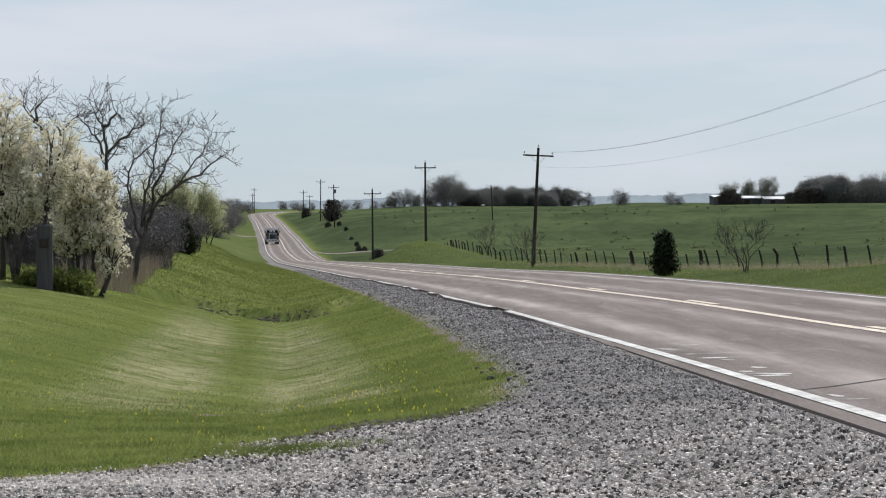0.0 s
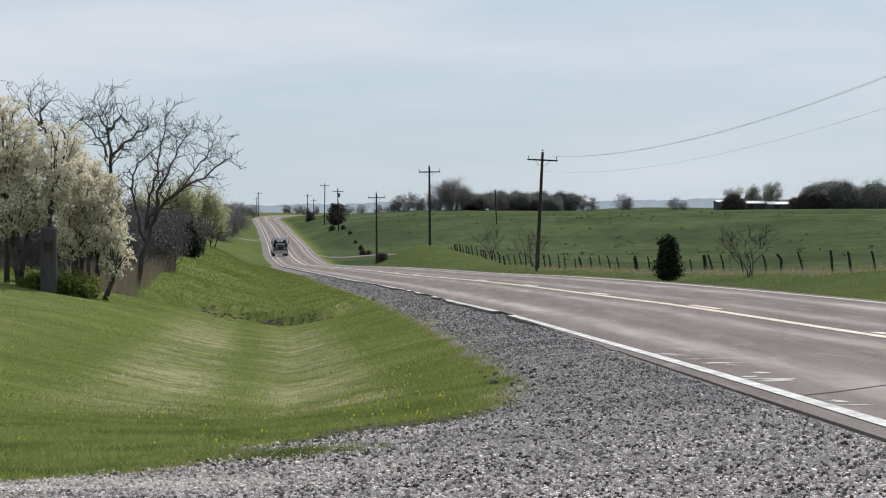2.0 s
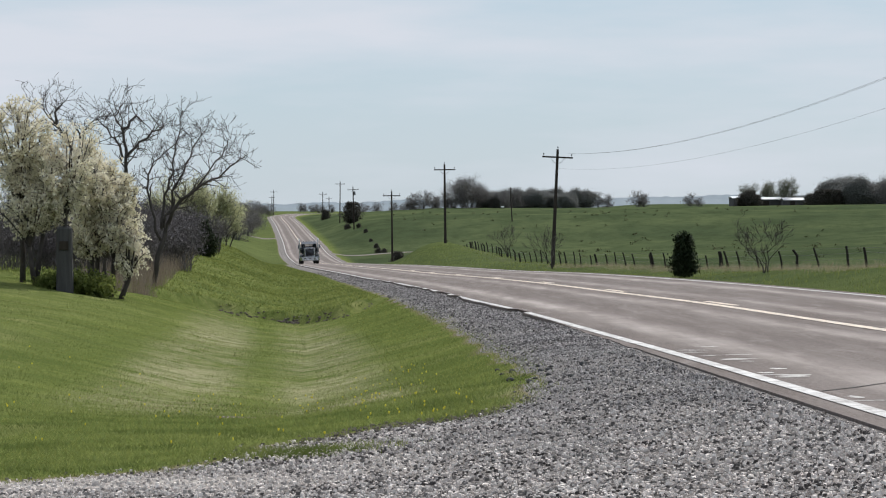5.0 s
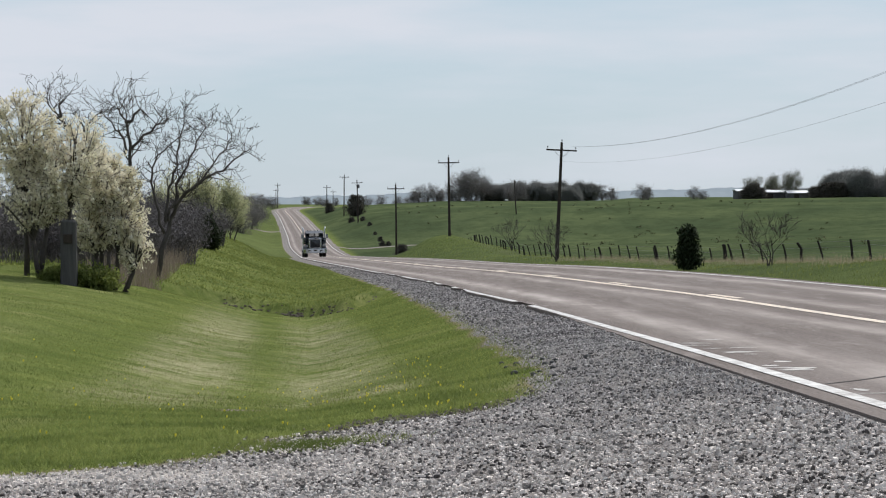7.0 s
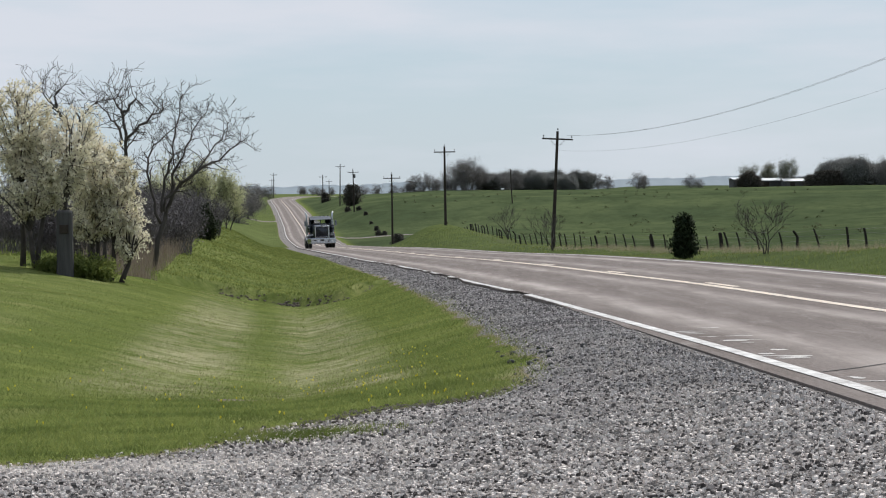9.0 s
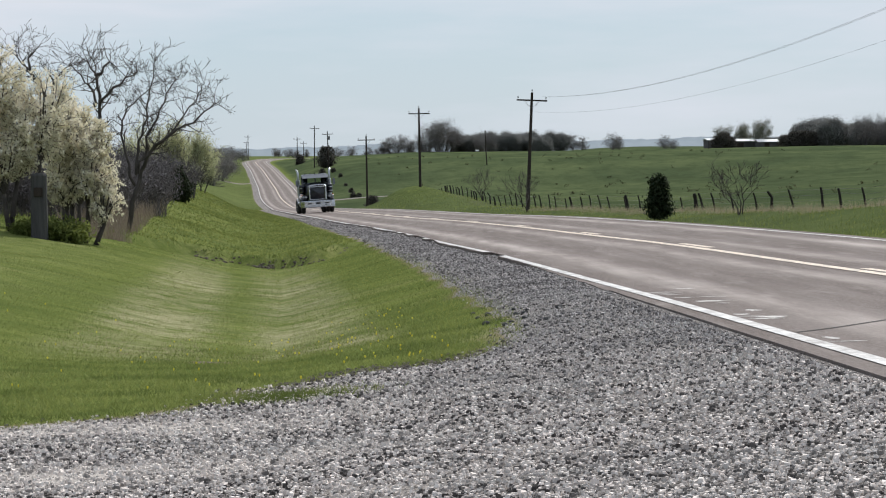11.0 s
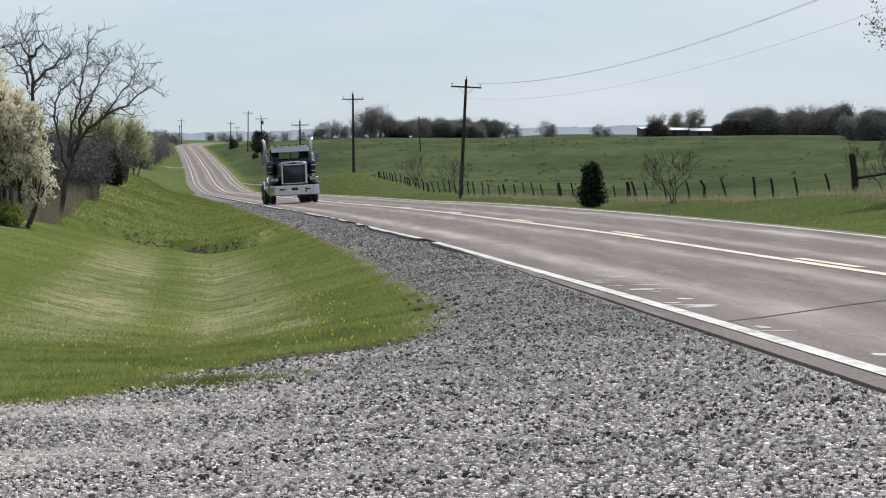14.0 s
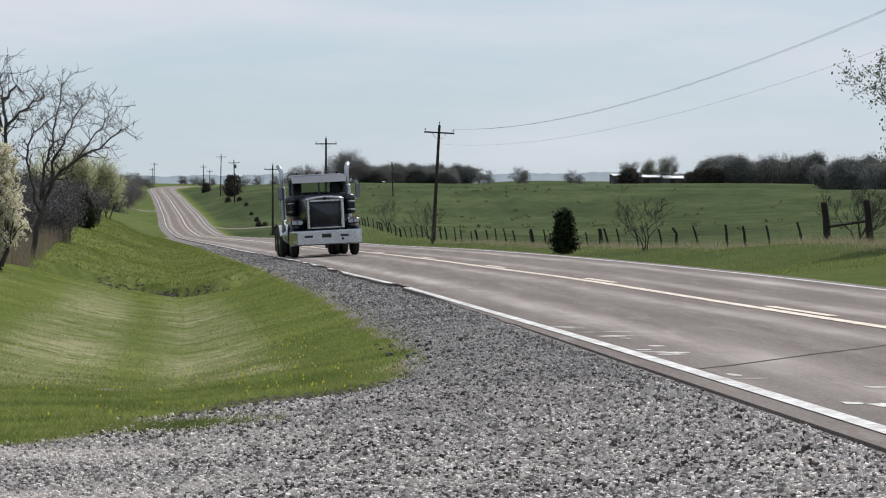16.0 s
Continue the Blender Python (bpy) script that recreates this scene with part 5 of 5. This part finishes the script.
        g.box(s * 1.12 - 0.05, s * 1.12 + 0.05, -0.62, -0.52, 1.36, 1.43, 0.015)
        P("turn_signal", g, amber, fender)
        # air cleaner beside the cowl
        g = Geo()
        g.lathe([(0, 0.1), (0.03, 0.18), (0.12, 0.19), (0.5, 0.19), (0.56, 0.2), (0.66, 0.2), (0.74, 0.1)], "Z", (s * 1.03, -1.72, 1.5), 16)
        cleaner = P("air_cleaner", g, paint, top, "dark canister air cleaner", True)
        for z in (1.64, 1.95):
            g = Geo()
            g.lathe([(0, 0.196), (0.05, 0.196)], "Z", (s * 1.03, -1.72, z), 16)
            P("band", g, chrome, cleaner)
        # exhaust stack
        g = Geo()
        g.tube([(s * 1.16, -3.5, 0.9), (s * 1.16, -3.5, 2.9), (s * 1.16, -3.5, 3.15), (s * 1.18, -3.58, 3.3), (s * 1.24, -3.72, 3.43)], [0.075, 0.075, 0.078, 0.08, 0.082], 12)
        stack = P("exhaust_stack", g, alloy, top, "tall chrome exhaust stack", True)
        g = Geo()
        g.lathe([(0, 0.09), (0.03, 0.115), (1.25, 0.115), (1.28, 0.09)], "Z", (s * 1.16, -3.5, 1.35), 12)
        P("heat_shield", g, alloy, stack)
        # mirror
        g = Geo()
        g.box(s * 1.36 - 0.09, s * 1.36 + 0.09, -2.02, -1.96, 2.12, 2.62, 0.03)
        mirror = P("mirror", g, visor, top, "tall west-coast mirror")
        g = Geo()
        g.tube([(s * 0.98, -2.1, 2.72), (s * 1.36, -2.0, 2.7), (s * 1.36, -2.0, 2.05), (s * 0.98, -2.1, 2.03)], 0.014, 6)
        P("mirror_bracket", g, chrome, mirror)
        # fuel tank and step
        g = Geo()
        g.lathe([(-2.45, 0.2), (-2.42, 0.3), (-3.55, 0.3), (-3.58, 0.2)], "Y", (s * 0.92, 0, 0.75), 18)
        tank = P("fuel_tank", g, alloy, top, "polished round fuel tank", True)
        g = Geo()
        g.box(s * 1.0 - 0.2, s * 1.0 + 0.2, -2.35, -2.05, 0.5, 0.56, 0.01)
        P("step", g, alloy, tank)
        # rear fender
        g = Geo()
        rings = []
        for k in range(7):
            a = math.pi * (0.12 + 0.6 * k / 6)
            y, z = -5.0 + 0.66 * math.cos(a), 0.52 + 0.68 * math.sin(a)
            rings.append([(s * 0.62, y, z), (s * 1.24, y, z), (s * 1.24, y - 0.01, z - 0.02), (s * 0.62, y - 0.01, z - 0.02)])
        g.loft(rings)
        P("rear_fender", g, alloy, top, "bright half fender")
    # cab
    g = Geo()
    g.loft([ring(-1.86, 0.95, 0.95, 2.28, 0.06), ring(-3.2, 0.97, 0.95, 2.28, 0.06)])
    cab = P("cab", g, paint, top, "dark square cab")
    g = Geo()
    # pillars and back wall round the glass
    for s in (-1, 1):
        g = Geo()
        g.loft([[(s * 0.97, -1.86, 2.26), (s * 0.89, -1.86, 2.26), (s * 0.89, -1.96, 2.26), (s * 0.97, -1.96, 2.26)], [(s * 0.94, -2.06, 2.86), (s * 0.87, -2.06, 2.86), (s * 0.87, -2.16, 2.86), (s * 0.94, -2.16, 2.86)]])
        P("windshield_pillar", g, paint, cab)
        g = Geo()
        g.box(min(s * 0.97, s * 0.9), max(s * 0.97, s * 0.9), -3.2, -2.75, 2.26, 2.86, 0.02)
        P("rear_pillar", g, paint, cab)
    g = Geo()
    g.box(-0.035, 0.035, -2.02, -1.93, 2.26, 2.86, 0.01)
    P("centre_post", g, paint, cab)
    for x0, x1, z0, z1 in ((-0.92, -0.5, 2.26, 2.88), (0.5, 0.92, 2.26, 2.88), (-0.5, 0.5, 2.26, 2.38), (-0.5, 0.5, 2.74, 2.88)):
        g = Geo()
        g.box(x0, x1, -3.2, -3.12, z0, z1, 0.01)
        P("back_panel", g, paint, cab)
    g = Geo()
    g.loft([ring(-1.98, 0.9, 2.82, 2.93, 0.08), ring(-2.2, 0.96, 2.82, 3.02, 0.12), ring(-3.0, 0.97, 2.82, 3.05, 0.12), ring(-3.22, 0.95, 2.82, 2.98, 0.1)])
    roof = P("roof", g, paint, cab, "", True)
    for x0, x1 in ((-0.885, -0.04), (0.04, 0.885)):
        g = Geo()
        g.loft([[(x0, -1.91, 2.27), (x1, -1.91, 2.27), (x1, -1.92, 2.27), (x0, -1.92, 2.27)], [(x0, -2.1, 2.85), (x1, -2.1, 2.85), (x1, -2.11, 2.85), (x0, -2.11, 2.85)]])
        P("windshield", g, glass, cab)
    g = Geo()
    g.box(-0.88, 0.88, -3.05, -2.7, 2.0, 2.36, 0.08)
    P("seat_back", g, dim, cab)
    g = Geo()
    g.box(-0.9, 0.9, -2.2, -1.97, 2.2, 2.31, 0.03)
    P("dashboard", g, dim, cab)
    g = Geo()
    g.loft([[(-0.95, -1.72, 2.72), (0.95, -1.72, 2.72), (0.95, -1.74, 2.72), (-0.95, -1.74, 2.72)], [(-0.95, -2.02, 2.98), (0.95, -2.02, 2.98), (0.95, -2.05, 2.97), (-0.95, -2.05, 2.97)]])
    P("sun_visor", g, visor, cab, "grey metal drop visor")
    for k in range(5):
        g = Geo()
        g.lathe([(-0.12, 0.02), (-0.08, 0.04), (0.02, 0.045), (0.05, 0.02)], "Y", (-0.7 + 0.35 * k, -2.45, 3.08), 10)
        P("marker_light", g, dim, cab)
    # frame, axles, deck
    g = Geo()
    for s in (-1, 1):
        g.box(s * 0.42 - 0.05, s * 0.42 + 0.05, -6.9, -0.3, 0.72, 0.98, 0.01)
    for y in (-0.4, -3.8, -5.9, -6.85):
        g.box(-0.42, 0.42, y - 0.06, y + 0.06, 0.76, 0.94, 0.01)
    frame_ob = P("chassis", g, black, top, "black frame rails")
    for y in (-1.05, -5.0, -6.25):
        g = Geo()
        g.tube([(-1.0, y, 0.52), (-0.3, y, 0.5), (0.3, y, 0.5), (1.0, y, 0.52)], [0.07, 0.09, 0.09, 0.07], 8)
        P("axle", g, black, frame_ob)
    g = Geo()
    g.box(-0.5, 0.5, -6.2, -5.2, 1.0, 1.1, 0.03)
    P("fifth_wheel", g, black, frame_ob)
    g = Geo()
    g.box(-0.9, 0.9, -4.2, -3.3, 0.98, 1.02, 0.01)
    P("deck_plate", g, alloy, frame_ob)
    for s in (-1, 1):
        g = Geo()
        g.box(s * 0.92 - 0.3, s * 0.92 + 0.3, -6.98, -6.95, 0.2, 0.95, 0.008)
        P("mud_flap", g, rubber, frame_ob)
    # wheels
    def wheel(x, y, w):
        r, h = 0.52, w / 2
        g = Geo()
        g.lathe([(-h, 0.3), (-h, 0.42), (-h + 0.03, 0.49), (-h + 0.07, r), (h - 0.07, r), (h - 0.03, 0.49), (h, 0.42), (h, 0.3)], "X", (0, 0, 0), 26)
        hub = new("wheel")
        hub.parent = top
        P("tyre", g, rubber, hub, "", True)
        o = 1 if x > 0 else -1
        g = Geo()
        g.lathe([(-h * 0.7 * o, 0.3), (h * 0.9 * o, 0.3), (h * 0.75 * o, 0.26), (h * 0.2 * o, 0.2), (h * 0.3 * o, 0.1), (h * 1.0 * o, 0.09), (h * 1.05 * o, 0.04)], "X", (0, 0, 0), 20)
        P("rim", g, alloy, hub)
        hub.location = (x, y, r)
    for s in (-1, 1):
        wheel(s * 1.04, -1.05, 0.28)
        for y in (-5.0, -6.25):
            wheel(s * 1.09, y, 0.26)
            wheel(s * 0.78, y, 0.26)
    return tagged(top, "dark semi-truck tractor with chrome bumper, grille and stacks", "truck")


TRUCK = build_truck()
# seconds, metres ahead along the road, metres from its middle
RUN = ((0, 544, -1.9), (1, 511, -1.9), (2, 479, -1.9), (3, 444, -1.85), (4, 410, -1.82), (5.2, 372, -1.8), (6.5, 333, -1.78), (7.5, 304, -1.76), (8.5, 277, -1.75), (9.7, 247, -1.75), (11, 216, -1.72), (12, 194, -1.7), (13, 171, -1.68), (14, 146, -1.75), (15, 122.5, -1.85), (16, 101.5, -1.95))


def truck_pose(y, lat):
    def p(yy, l):
        return Vector((float(hermite(yy, 1)) + l, yy, float(road_z(l, yy))))
    a, b = p(y, lat), p(y + 5.5, lat)
    fwd = (a - b).normalized()
    right = (p(y, lat - 1.0) - p(y, lat + 1.0)).normalized()
    up = right.cross(fwd).normalized()
    right = fwd.cross(up)
    m = Matrix((right, fwd, up)).transposed().to_4x4()
    return Matrix.Translation(a + up * 0.004) @ m @ pose(0, 0, 0, 0, 0, 1.8)


def motions():
    walk(TRUCK, [(t, truck_pose(y, lat)) for t, y, lat in RUN])


motions()
